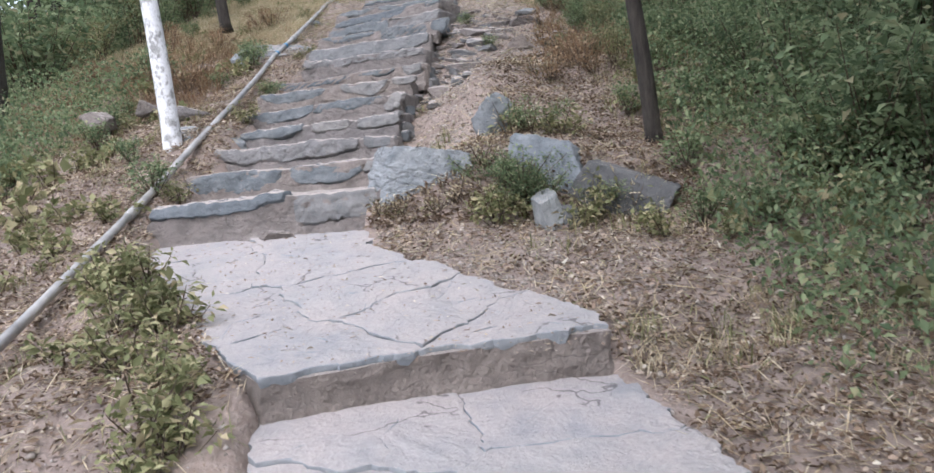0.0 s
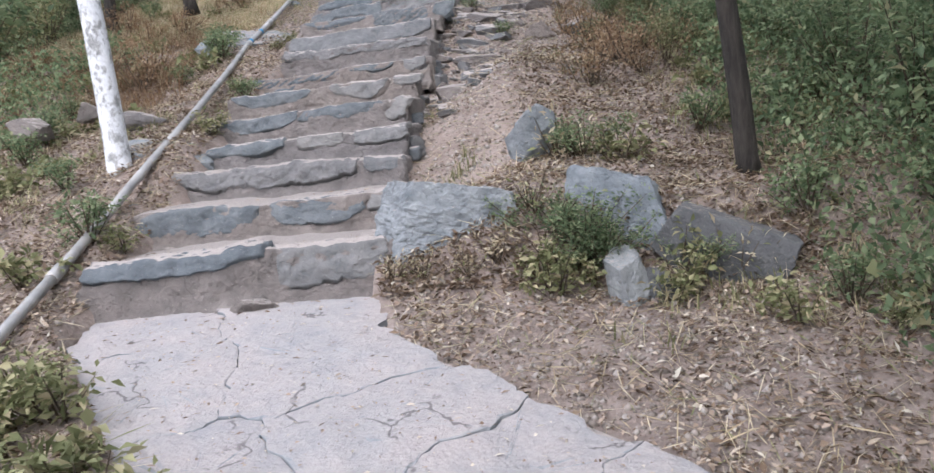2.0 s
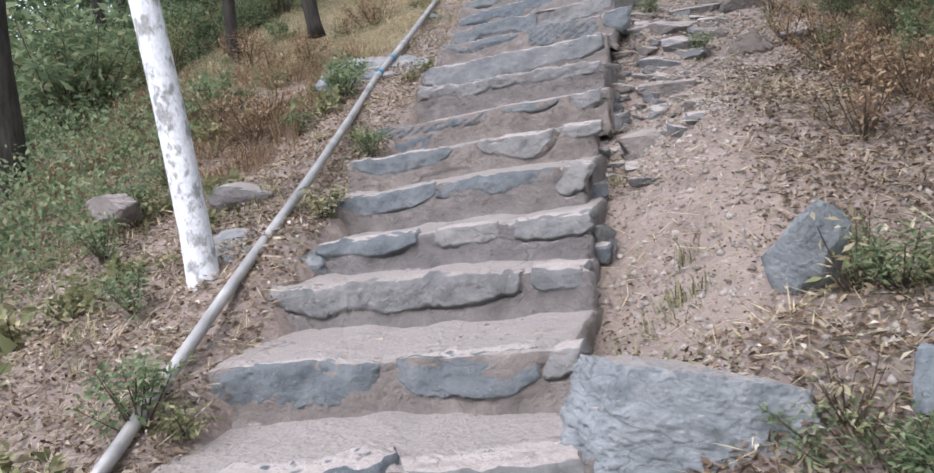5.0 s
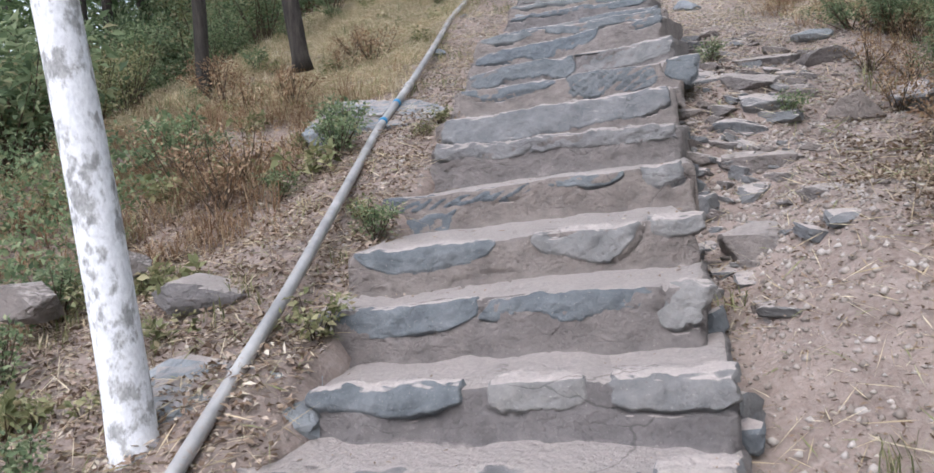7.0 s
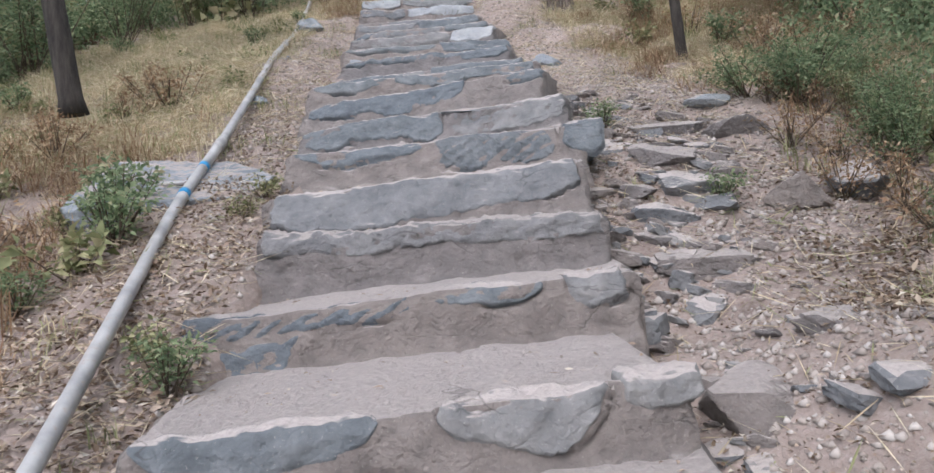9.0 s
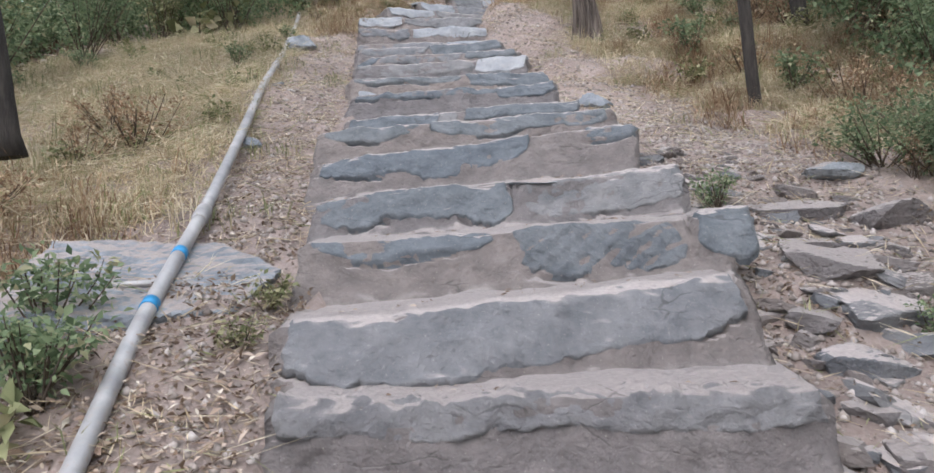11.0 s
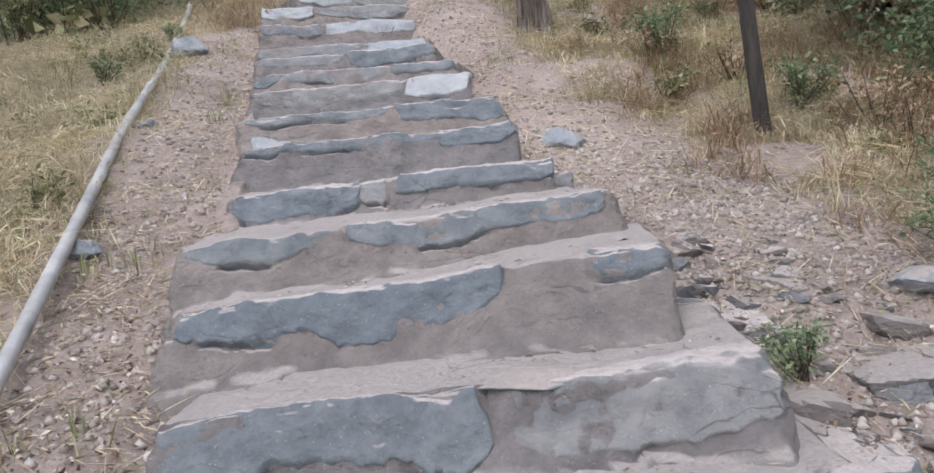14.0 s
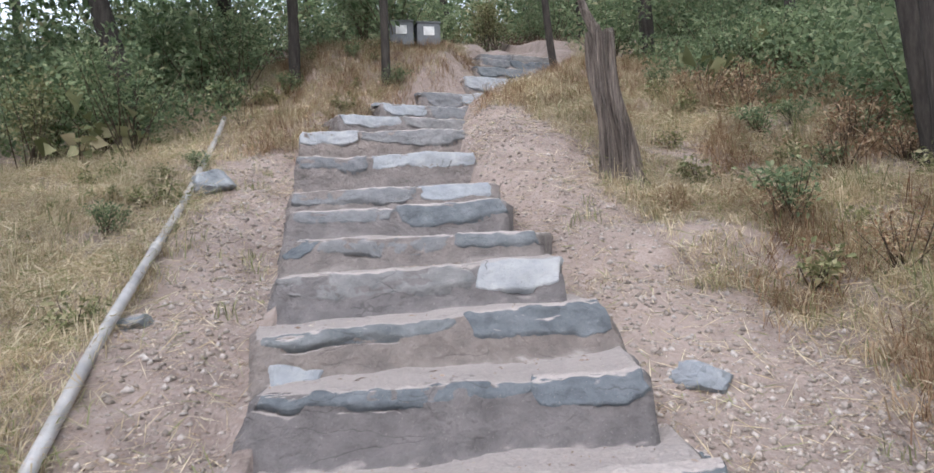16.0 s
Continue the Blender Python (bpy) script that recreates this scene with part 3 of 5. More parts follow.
def step_bed(face):
    """Riser and tread of cement and earth, with open gaps round some of the stones, and ragged ends."""
    cell = 0.012 if face.n < 16 else 0.024
    nu = int(face.width / cell)
    deep = max(face.depth) + 0.08
    tall = max(face.rise) + 0.07
    vs = np.concatenate([-np.linspace(deep, 0.05, max(6, int(deep / (cell * 2.2)))), np.linspace(-0.04, 0.03, 8), np.linspace(0.042, tall, int(tall / cell))])
    U, V = np.meshgrid(np.linspace(0, face.width, nu), vs)
    out = np.zeros(U.shape)
    for i in range(len(face.stones)):
        mid, half, high, low = stone_bounds(face, i, U)
        inside = np.minimum(half - np.abs(U - mid), np.minimum(V - high, low - V))
        near = np.clip(1 - np.abs(inside - 0.001) / 0.013, 0, 1)
        open_gap = soft_step(vnoise(U * 4.5, V * 9, face.n + i * 3.3, 21), 0.05, 0.35)
        out -= 0.035 * near * open_gap * (inside < 0.02)
    crack = np.abs(vnoise(U * 3.2 + 0.4 * vnoise(U * 14, V * 14, 1, 31), V * 3.6, face.n * 2.2, 30))
    out -= 0.016 * np.clip(1 - crack / 0.03, 0, 1) * soft_step(vnoise(U * 2, V * 2, face.n, 32), 0.1, 0.4)
    p = face(U, V, out)
    ends = []
    for side, sign in ((0, -1), (-1, 1)):
        e = p[:, side].copy()
        e[:, 0] += sign * (0.018 + 0.02 * np.abs(vnoise(vs * 9, face.n, side, 40)))
        e[:, 2] -= 0.02
        e2 = e.copy()
        e2[:, 2] = np.minimum(e2[:, 2], e2[:, 2] - 0.26 + np.maximum(vs, 0))
        e2[:, 0] += sign * 0.02 * vnoise(vs * 12, face.n, side, 41)
        ends.append((e, e2))
    full = np.concatenate([ends[0][1][:, None], ends[0][0][:, None], p, ends[1][0][:, None], ends[1][1][:, None]], axis=1)
    return np_mesh("step_bed", full.reshape(-1, 3), grid_faces(full.shape[1], full.shape[0]), BED)


stairs = tagged(new("stone_staircase"), "uneven dusty grey slate staircase climbing the hillside", "stairs", kind="structure")
for n in range(len(STEPS)):
    face = StepFace(n)
    step = mesh_part("step_bed", step_bed(face), None, stairs, "dusty cement and earth bed")
    for i in range(len(face.stones)):
        mesh_part("stone", stone_piece(face, i), None, step)


# ---- flagstones of the landing and of the path below it ----
def clip_poly(poly, p, nrm):
    out = []
    for i, a in enumerate(poly):
        b = poly[(i + 1) % len(poly)]
        da, db = (a[0] - p[0]) * nrm[0] + (a[1] - p[1]) * nrm[1], (b[0] - p[0]) * nrm[0] + (b[1] - p[1]) * nrm[1]
        if da <= 0:
            out.append(a)
        if da * db < 0:
            s = da / (da - db)
            out.append((a[0] + s * (b[0] - a[0]), a[1] + s * (b[1] - a[1])))
    return out


def flagstones(owner, outline, seeds, height, thick, mat):
    for i, s in enumerate(seeds):
        poly = list(outline)
        for o in seeds:
            if o is not s and poly:
                m = ((s[0] + o[0]) / 2, (s[1] + o[1]) / 2)
                nx, ny = o[0] - s[0], o[1] - s[1]
                ln = math.hypot(nx, ny)
                nx, ny = nx / ln, ny / ln
                poly = clip_poly(poly, (m[0] - nx * 0.0015, m[1] - ny * 0.0015), (nx, ny))
        if len(poly) < 3:
            continue
        pts = []
        for j, a in enumerate(poly):
            b = poly[(j + 1) % len(poly)]
            k = max(1, int(math.hypot(b[0] - a[0], b[1] - a[1]) / 0.03))
            for q in range(k):
                x, y = a[0] + (b[0] - a[0]) * q / k, a[1] + (b[1] - a[1]) * q / k
                v = Vector((x * 6, y * 6, 0))
                pts.append((x + 0.05 * noise.noise(v) + 0.024 * noise.noise(v * 3.3) + 0.007 * noise.noise(v * 9), y + 0.05 * noise.noise(v + Vector((7, 7, 7))) + 0.024 * noise.noise(v * 3.3 + Vector((3, 3, 3))) + 0.007 * noise.noise(v * 9 + Vector((5, 5, 5)))))
        cx, cy = sum(p[0] for p in pts) / len(pts), sum(p[1] for p in pts) / len(pts)
        lift = rng.uniform(-0.006, 0.008)
        tilt = (rng.uniform(-0.012, 0.012), rng.uniform(-0.012, 0.012))
        rings = []
        bm = bmesh.new()
        for scale, dz in ((0.93, -thick), (0.975, -0.6 * thick), (0.995, -0.3 * thick), (1.0, -0.005), (0.997, -0.0015), (0.96, 0.0), (0.8, 0.001), (0.6, 0.003), (0.3, 0.002)):
            rings.append([bm.verts.new((cx + (x - cx) * scale, cy + (y - cy) * scale,
                          height(cy + (y - cy) * scale) + dz * (1 + 0.7 * noise.noise(Vector((x * 9, y * 9, 2))) + 0.4 * noise.noise(Vector((x * 25, y * 25, 2)))) + lift + tilt[0] * (x - cx) + tilt[1] * (y - cy) + 0.010 * noise.noise(Vector(((cx + (x - cx) * scale) * 5, (cy + (y - cy) * scale) * 5, i))) + 0.004 * noise.noise(Vector(((cx + (x - cx) * scale) * 17, (cy + (y - cy) * scale) * 17, i))))) for x, y in pts])
        n = len(pts)
        for r0, r1 in zip(rings, rings[1:]):
            for j in range(n):
                bm.faces.new((r0[j], r0[(j + 1) % n], r1[(j + 1) % n], r1[j]))
        bm.faces.new(rings[-1])
        bmesh.ops.recalc_face_normals(bm, faces=bm.faces)
        part("flagstone", bm, mat, owner)


landing = tagged(new("landing"), "pale flagstone landing with irregular cracked slabs", "landing", kind="structure")
LAND = [(-2.22, 5.05), (-2.18, 4.55), (-1.95, 4.15), (-1.63, 3.62), (-1.35, 3.22), (-1.17, 3.0), (-0.93, 2.72), (-0.41, 2.92), (0.33, 3.09), (0.14, 3.47), (-0.28, 3.88), (-0.62, 4.25), (-0.86, 4.6), (-0.9, 5.2)]
LAND_SEEDS = [(-0.85, 2.95), (0.02, 3.12), (-1.32, 3.42), (-0.45, 3.42), (-0.75, 3.72), (-1.72, 4.12), (-1.05, 4.28), (-2.02, 4.72), (-1.22, 4.9)]
flagstones(landing, LAND, LAND_SEEDS, lambda y: float(np.interp(y, [2.7, 3.4, 4.2, 5.0], [0.665, 0.76, 0.92, 1.04])), 0.05, FLAG)
bed = bmesh.new()
rim = []
for j, a in enumerate(LAND):
    b = LAND[(j + 1) % len(LAND)]
    k = max(1, int(math.hypot(b[0] - a[0], b[1] - a[1]) / 0.025))
    rim += [(a[0] + (b[0] - a[0]) * q / k, a[1] + (b[1] - a[1]) * q / k) for q in range(k)]
rows_ = []
for drop in (0.014, 0.05, 0.085, 0.12, 0.155, 0.19, 0.24):
    ring = []
    for x, y in rim:
        w = 0.022 * noise.noise(Vector((x * 7, y * 7, drop * 9))) + 0.012 * noise.noise(Vector((x * 22, y * 22, drop * 24))) - 0.012 + 0.3 * max(0, drop - 0.1)
        ring.append(bed.verts.new((x + w * (x + 0.9) * 0.6, y - 0.012 - w, float(np.interp(y, [2.7, 3.4, 4.2, 5.0], [0.65, 0.75, 0.91, 1.03])) - drop)))
    rows_.append(ring)
for r0, r1 in zip(rows_, rows_[1:]):
    for j in range(len(rim)):
        bed.faces.new((r1[j], r1[(j + 1) % len(rim)], r0[(j + 1) % len(rim)], r0[j]))
bed.faces.new(rows_[0])
bmesh.ops.recalc_face_normals(bed, faces=bed.faces)
part("bed", bed, BED, landing, "dusty cement bed")

lower = tagged(new("lower_path"), "dusty pale flagstones below the landing", "path", kind="structure")
LOWER = [(-1.0, 2.85), (-0.86, 2.3), (-0.75, 1.6), (-0.7, 0.6), (-0.8, -1.0), (-0.9, -3.0), (1.0, -3.0), (0.9, -1.0), (0.85, 0.6), (0.72, 1.6), (0.58, 2.1), (0.45, 2.7), (0.36, 3.1), (-0.4, 3.0)]
LOWER_SEEDS = [(-0.5, 2.6), (0.1, 2.75), (-0.6, 2.1), (0.2, 2.2), (-0.35, 1.55), (0.4, 1.5), (-0.3, 0.8), (0.4, 0.7), (0, -0.2), (0.1, -1.2), (-0.4, -2.2), (0.5, -2.4)]
flagstones(lower, LOWER, LOWER_SEEDS, lambda y: float(np.interp(y, [-3, 0, 2, 3.1], [-0.8, 0.0, 0.44, 0.53])), 0.12, FLAG)


# ---- loose rocks ----
def rock_mesh(name, size, seed, mat, facets=16, rough=0.05, detail=4, blocky=False):
    """An angular broken rock: a ball cut by random planes, then roughened."""
    r = random.Random(seed)
    planes = []
    if blocky:
        for axis in ((1, 0, 0), (-1, 0, 0), (0, 1, 0), (0, -1, 0), (0, 0, 1), (0, 0, -1)):
            planes.append(((Vector(axis) + Vector((r.gauss(0, 0.2), r.gauss(0, 0.2), r.gauss(0, 0.2)))).normalized(), r.uniform(0.5, 0.58)))
    for _ in range(facets):
        v = Vector((r.gauss(0, 1), r.gauss(0, 1), r.gauss(0, 1))).normalized()
        planes.append((v, r.uniform(0.62, 0.82) if blocky else r.uniform(0.42, 0.8)))
    bm = bmesh.new()
    bmesh.ops.create_icosphere(bm, subdivisions=detail, radius=1.0)
    off = Vector((seed * 1.7, seed * 0.9, 3.0))
    for v in bm.verts:
        d = v.co.normalized()
        reach = min([1.0] + [h / d.dot(n) for n, h in planes if d.dot(n) > 0.05])
        n = noise.noise(d * 2.6 + off) + 0.6 * noise.noise(d * 7 + off) + 0.35 * noise.noise(d * 17 + off) + (0.45 * abs(noise.noise(d * 9 - off)) + 0.3 * abs(noise.noise(d * 31 - off)) if blocky else 0.0) + (0.12 if blocky else 0.5) * noise.noise(Vector((d.x * 3, d.y * 3, d.z * 14)) + off)
        p = d * reach * (1 + rough * n)
        v.co = (p.x * size[0] / 1.35, p.y * size[1] / 1.35, p.z * size[2] / 1.35)
    me = bpy.data.meshes.new(name)
    bm.to_mesh(me)
    bm.free()
    me.materials.append(mat)
    return me


def rock(name, place, size, seed, mat, label, turn=(0, 0, 0), group="", facets=16, rough=0.05, detail=4, blocky=False):
    ob = new(name, rock_mesh(name, size, seed, mat, facets, rough, detail, blocky))
    ob.matrix_world = pose(*place, *turn)
    return tagged(ob, label, "rock", group)


def boulder(place, size, seed, mat, label, turn, rough=0.05, facets=9):
    ob = new("boulder", rock_mesh("boulder", [v * 1.15 for v in size], seed, mat, facets, rough, 6, True))
    ob.matrix_world = pose(*place, *turn)
    return tagged(ob, label, "rock")


boulder((-0.57, 5.27, 1.27), (0.76, 0.42, 0.46), 311, BOULDER, "blue grey jagged boulder beside the lowest steps", (-30, 2, -14), 0.07)
boulder((0.24, 5.16, 1.25), (0.46, 0.34, 0.48), 352, BOULDER, "blue grey split boulder half hidden by weeds", (-8, 4, -16), 0.045, 5)
boulder((0.64, 5.04, 1.11), (0.60, 0.44, 0.38), 345, DARKROCK, "dark smooth sloping slate boulder in leaf litter", (6, 38, -10), 0.02, 3)
boulder((0.17, 4.74, 1.07), (0.15, 0.14, 0.24), 341, BOULDER, "small upright pointed grey rock before the boulders", (-6, -8, 24))
boulder((0.27, 4.76, 1.03), (0.15, 0.14, 0.16), 347, DARKROCK, "small dark wedge rock before the boulders", (-4, 26, 10))
rock("rock", (-0.14, 5.78, 1.70), (0.24, 0.16, 0.32), 41, BOULDER, "grey rock sticking out of the leafy bank", (10, -10, 20))
rock("stone_slab", (-2.56, 6.72, 1.745), (0.74, 0.42, 0.24), 17, BOULDER, "flat grey slab under the pipe by the whitewashed tree", (8, 3, 8), rough=0.03)
rock("stone_slab", (-2.76, 9.42, 2.77), (0.88, 0.85, 0.46), 19, BOULDER, "large flat pale grey slab carrying the pipe", (22, 2, 6), facets=9, rough=0.045, detail=6, blocky=True)
rock("stone_slab", (-2.96, 7.28, ground1(-2.96, 7.28) + 0.02), (0.42, 0.28, 0.14), 56, BED, "flat pinkish dusty stone lying in dead leaves", (10, 4, 15), rough=0.03)
rock("rock", (-3.75, 7.25, 2.08), (0.34, 0.24, 0.15), 27, BED, "flat grey rock lying in dry leaves", (5, 8, 20))
rock("rock", (-3.42, 7.5, 2.17), (0.24, 0.2, 0.13), 28, BED, "grey rock lying in dry leaves", (5, -8, 60))
rock("rock", (-0.38, 12.08, ground1(-0.38, 12.08) - 0.005), (0.26, 0.2, 0.13), 33, FLAG, "pale rounded stone on the dirt track")
rock("rock", (-2.74, 15.52, ground1(-2.74, 15.52) + 0.06), (0.34, 0.26, 0.26), 35, BOULDER, "pale wedge stone propping the pipe", (0, 10, 0))
rock("rock", (-2.66, 12.90, 4.18), (0.16, 0.11, 0.08), 37, BOULDER, "small grey brick-like stone under the pipe")
rock("rock", (-2.62, 11.20, 3.58), (0.15, 0.12, 0.1), 38, BOULDER, "small grey stone under the pipe")
rock("rock", (-2.44, 5.9, 1.45), (0.13, 0.11, 0.09), 39, BOULDER, "small grey stone under the pipe")
rock("stone_slab", (-0.50, 7.62, 2.03), (0.66, 0.5, 0.2), 43, BED, "broad flat dusty slab beside the steps", (14, 2, 12), rough=0.015, detail=5)
rock("stone_slab", (-0.56, 7.24, 1.85), (0.5, 0.38, 0.2), 44, BED, "broad dusty slab beside the steps", (12, 6, -14), rough=0.015, detail=5)
rock("rock", (0.14, 8.90, 2.70), (0.30, 0.22, 0.2), 46, BED, "dark brown ledge rock beside the dirt track", (6, 10, 10))
rock("rock", (0.48, 8.98, 2.75), (0.36, 0.22, 0.13), 47, DUSTY, "grey ledge rock beside the dirt track", (6, -6, 30))
rock("rock", (0.22, 9.72, 3.08), (0.40, 0.22, 0.16), 48, BED, "dark ledge rock under a green bush", (6, -6, 8))
rock("rock", (0.22, 10.20, 3.30), (0.24, 0.16, 0.08), 49, BOULDER, "pale flat stone beside the dirt track", (6, -6, 18))
rock("rock", (-1.25, 9.73, 3.25), (0.30, 0.14, 0.022), 52, BOULDER, "thin pale flake of slate lying on a step", (2, 0, 6), rough=0.02)
rock("rock", (-1.50, 4.93, 1.03), (0.24, 0.14, 0.09), 53, BED, "broken dusty flake leaning on the lowest step", (-25, 0, 12))
for k in range(280):
    y = rng.uniform(8.2, 10.7) if k % 6 else rng.uniform(7.0, 8.2)
    x = -0.86 + 0.8 * rng.random() ** 1.9 + (0.35 if y > 9 else 0) * rng.random()
    s = rng.choice((0.05, 0.07, 0.1, 0.14, 0.2)) * rng.uniform(0.8, 1.25)
    mat = rng.choice((DUSTY, BED, BED, DUSTY, BED))
    flat = rng.uniform(0.22, 0.45)
    rock("rubble_stone", (x, y, ground1(x, y) - 0.22 * flat * s), (s, s * rng.uniform(0.5, 0.9), s * flat), 100 + k, mat,
         "broken dusty slate piece bedded in earth beside the steps", (rng.uniform(8, 24), rng.uniform(-10, 10), rng.uniform(0, 180)), "rubble beside the steps", 7, 0.05, 3, True)
# ledges of bedrock where the dirt track crosses the outcrop
for k, (x, y, w, d, h, turn) in enumerate(((-0.46, 8.50, 0.5, 0.34, 0.18, -10), (-0.44, 8.83, 0.36, 0.26, 0.2, 20), (-0.32, 9.22, 0.42, 0.3, 0.16, 5), (-0.32, 9.44, 0.36, 0.26, 0.16, -15), (-0.30, 9.02, 0.42, 0.3, 0.16, 10),
                                          (-0.12, 9.14, 0.34, 0.2, 0.18, 0), (-0.15, 9.86, 0.6, 0.3, 0.2, -8), (-0.5, 9.62, 0.4, 0.36, 0.14, 30), (-0.2, 10.35, 0.4, 0.26, 0.12, 12), (0.05, 9.5, 0.3, 0.24, 0.12, 40), (-0.55, 10.2, 0.36, 0.3, 0.12, 0))):
    rock("stone_slab", (x, y, ground1(x, y) - 0.03), (w * 0.8, d * 0.8, h * 0.75), 700 + k, (BED, DUSTY, BED)[k % 3], "dusty slab of layered bedrock in the dirt track", (16, 3 - k % 5, turn), "ledges beside the steps", 8, 0.05, 5, True)
for k in range(14):
    n = rng.randrange(3, 18)
    xl, yl, zl, xr, yr, zr, _ = STEPS[n]
    s = rng.uniform(0.06, 0.17)
    x, y = xr + 0.05, yr + rng.uniform(0, 0.35)
    rock("edge_stone", (x, y, ground1(x, y) + 0.05), (s, s * 0.8, s * 0.8), 200 + k, rng.choice((SLATE, DUSTY)),
         "small broken stone wedged at the stair edge", (rng.uniform(-20, 20), rng.uniform(-20, 20), rng.uniform(0, 180)), "stones at the stair edge", 9, 0.06, 3, True)


# ---- pipe ----
def tube(points, radii, sides=12, seed=0, wobble=0.0, closed=True):
    bm = bmesh.new()
    rings = []
    for i, p in enumerate(points):
        a = Vector(points[max(0, i - 1)])
        b = Vector(points[min(len(points) - 1, i + 1)])
        t = (b - a).normalized()
        u = t.cross(Vector((0.31, 0.9, 0.1))).normalized()
        w = t.cross(u)
        ring = []
        for s in range(sides):
            ang = 2 * math.pi * s / sides
            r = radii[i] * (1 + wobble * noise.noise(Vector((math.cos(ang) * 1.5 + seed, math.sin(ang) * 1.5, i * 0.45))))
            ring.append(bm.verts.new(Vector(p) + (u * math.cos(ang) + w * math.sin(ang)) * r))
        rings.append(ring)
    for r0, r1 in zip(rings, rings[1:]):
        for s in range(sides):
            bm.faces.new((r0[s], r0[(s + 1) % sides], r1[(s + 1) % sides], r1[s]))
    if closed:
        bm.faces.new(rings[0])
        bm.faces.new(rings[-1])
    bmesh.ops.recalc_face_normals(bm, faces=bm.faces)
    for f in bm.faces:
        f.smooth = len(f.verts) == 4
    return bm


PIPE_Y = [0.5, 3.39, 4.5, 5.2, 6.2, 7.1, 8.4, 9.0, 10.0, 10.8, 11.9, 12.6, 15.0, 17.3, 17.85]
PIPE_X = [-1.9, -2.28, -2.40, -2.45, -2.46, -2.47, -2.58, -2.60, -2.60, -2.63, -2.69, -2.72, -2.85, -2.93, -2.94]
PIPE_Z = [float(line(y)) + float(np.interp(y, [0, 5, 6.5, 7.5, 8.5, 9.5, 12, 14, 16, 18], [-0.1, -0.08, -0.04, -0.15, -0.2, -0.26, -0.22, -0.18, -0.24, -0.29])) + 0.065 for y in PIPE_Y]
PIPE_Z = [max(z, ground1(x, y) + 0.04) for x, y, z in zip(PIPE_X, PIPE_Y, PIPE_Z)]


def pipe_at(y):
    return Vector((float(np.interp(y, PIPE_Y, PIPE_X)), y, float(np.interp(y, PIPE_Y, PIPE_Z))))


def stretch(y0, y1, n):
    pts = [pipe_at(y0 + (y1 - y0) * i / n) for i in range(n + 1)]
    for i in range(1, n):
        if 0 < i < n:
            pts[i] = (pts[i - 1] + pts[i] * 2 + pts[i + 1]) / 4
    return pts


pipe = tagged(new("water_pipe"), "long worn galvanised water pipe lying up the slope", "pipe")
for y0, y1, n in ((0.5, 5.0, 16), (5.0, 9.9, 24), (9.9, 13.9, 18), (13.9, 17.8, 18)):
    part("pipe_section", tube(stretch(y0, y1, n), [0.026] * (n + 1), 14), PIPE, pipe)
for y in (5.0, 9.9, 13.9):
    part("coupling", tube([pipe_at(y - 0.06), pipe_at(y - 0.055), pipe_at(y + 0.055), pipe_at(y + 0.06)], [0.0265, 0.032, 0.032, 0.0265], 14), PIPE, pipe, "rusty pipe coupling")
for y in (9.14, 9.52):
    part("tape_band", tube([pipe_at(y - 0.022), pipe_at(y + 0.022)], [0.0275, 0.0275], 14), BLUE, pipe, "bright blue tape band")
c = pipe_at(9.3)
part("stub", tube([c, c + Vector((-0.17, -0.01, -0.005))], [0.012, 0.012], 8), PIPE, pipe, "short side stub")


# ---- leaves, grass, plants ----
def leaf_cloud(pos, direction, length, width, fold=0.25):
    """One pointed folded leaf of 4 triangles at each place."""
    n = len(pos)
    d = direction / np.linalg.norm(direction, axis=1, keepdims=True)
    up = nrng.normal(size=(n, 3)) * 0.6 + np.array([0, 0, 1.0])
    s = np.cross(d, up)
    s /= np.linalg.norm(s, axis=1, keepdims=True) + 1e-9
    nn = np.cross(s, d)
    L, W = length[:, None], width[:, None]
    v = np.stack([pos, pos + d * L * 0.45 + s * W * 0.5 + nn * W * fold, pos + d * L * 0.45 - s * W * 0.5 + nn * W * fold,
                  pos + d * L * 0.5, pos + d * L - nn * L * 0.12], axis=1).reshape(-1, 3)
    b = (np.arange(n) * 5)[:, None]
    f = np.concatenate([b + np.array([[0, 1, 3]]), b + np.array([[0, 3, 2]]), b + np.array([[1, 4, 3]]), b + np.array([[3, 4, 2]])])
    return v, f


def flakes(pos, direction, length, width):
    """One folded fallen leaf of 2 triangles at each place."""
    n = len(pos)
    d = direction / np.linalg.norm(direction, axis=1, keepdims=True)
    s = np.cross(d, nrng.normal(size=(n, 3)) * 0.5 + np.array([0, 0, 1.0]))
    s /= np.linalg.norm(s, axis=1, keepdims=True) + 1e-9
    up = np.cross(s, d)
    L, W = length[:, None], width[:, None]
    v = np.stack([pos, pos + d * L * 0.45 + s * W * 0.5 + up * W * 0.3, pos + d * L, pos + d * L * 0.5 - s * W * 0.5 + up * W * 0.35], axis=1).reshape(-1, 3)
    b = (np.arange(n) * 4)[:, None]
    return v, np.concatenate([b + np.array([[0, 1, 2]]), b + np.array([[0, 2, 3]])])


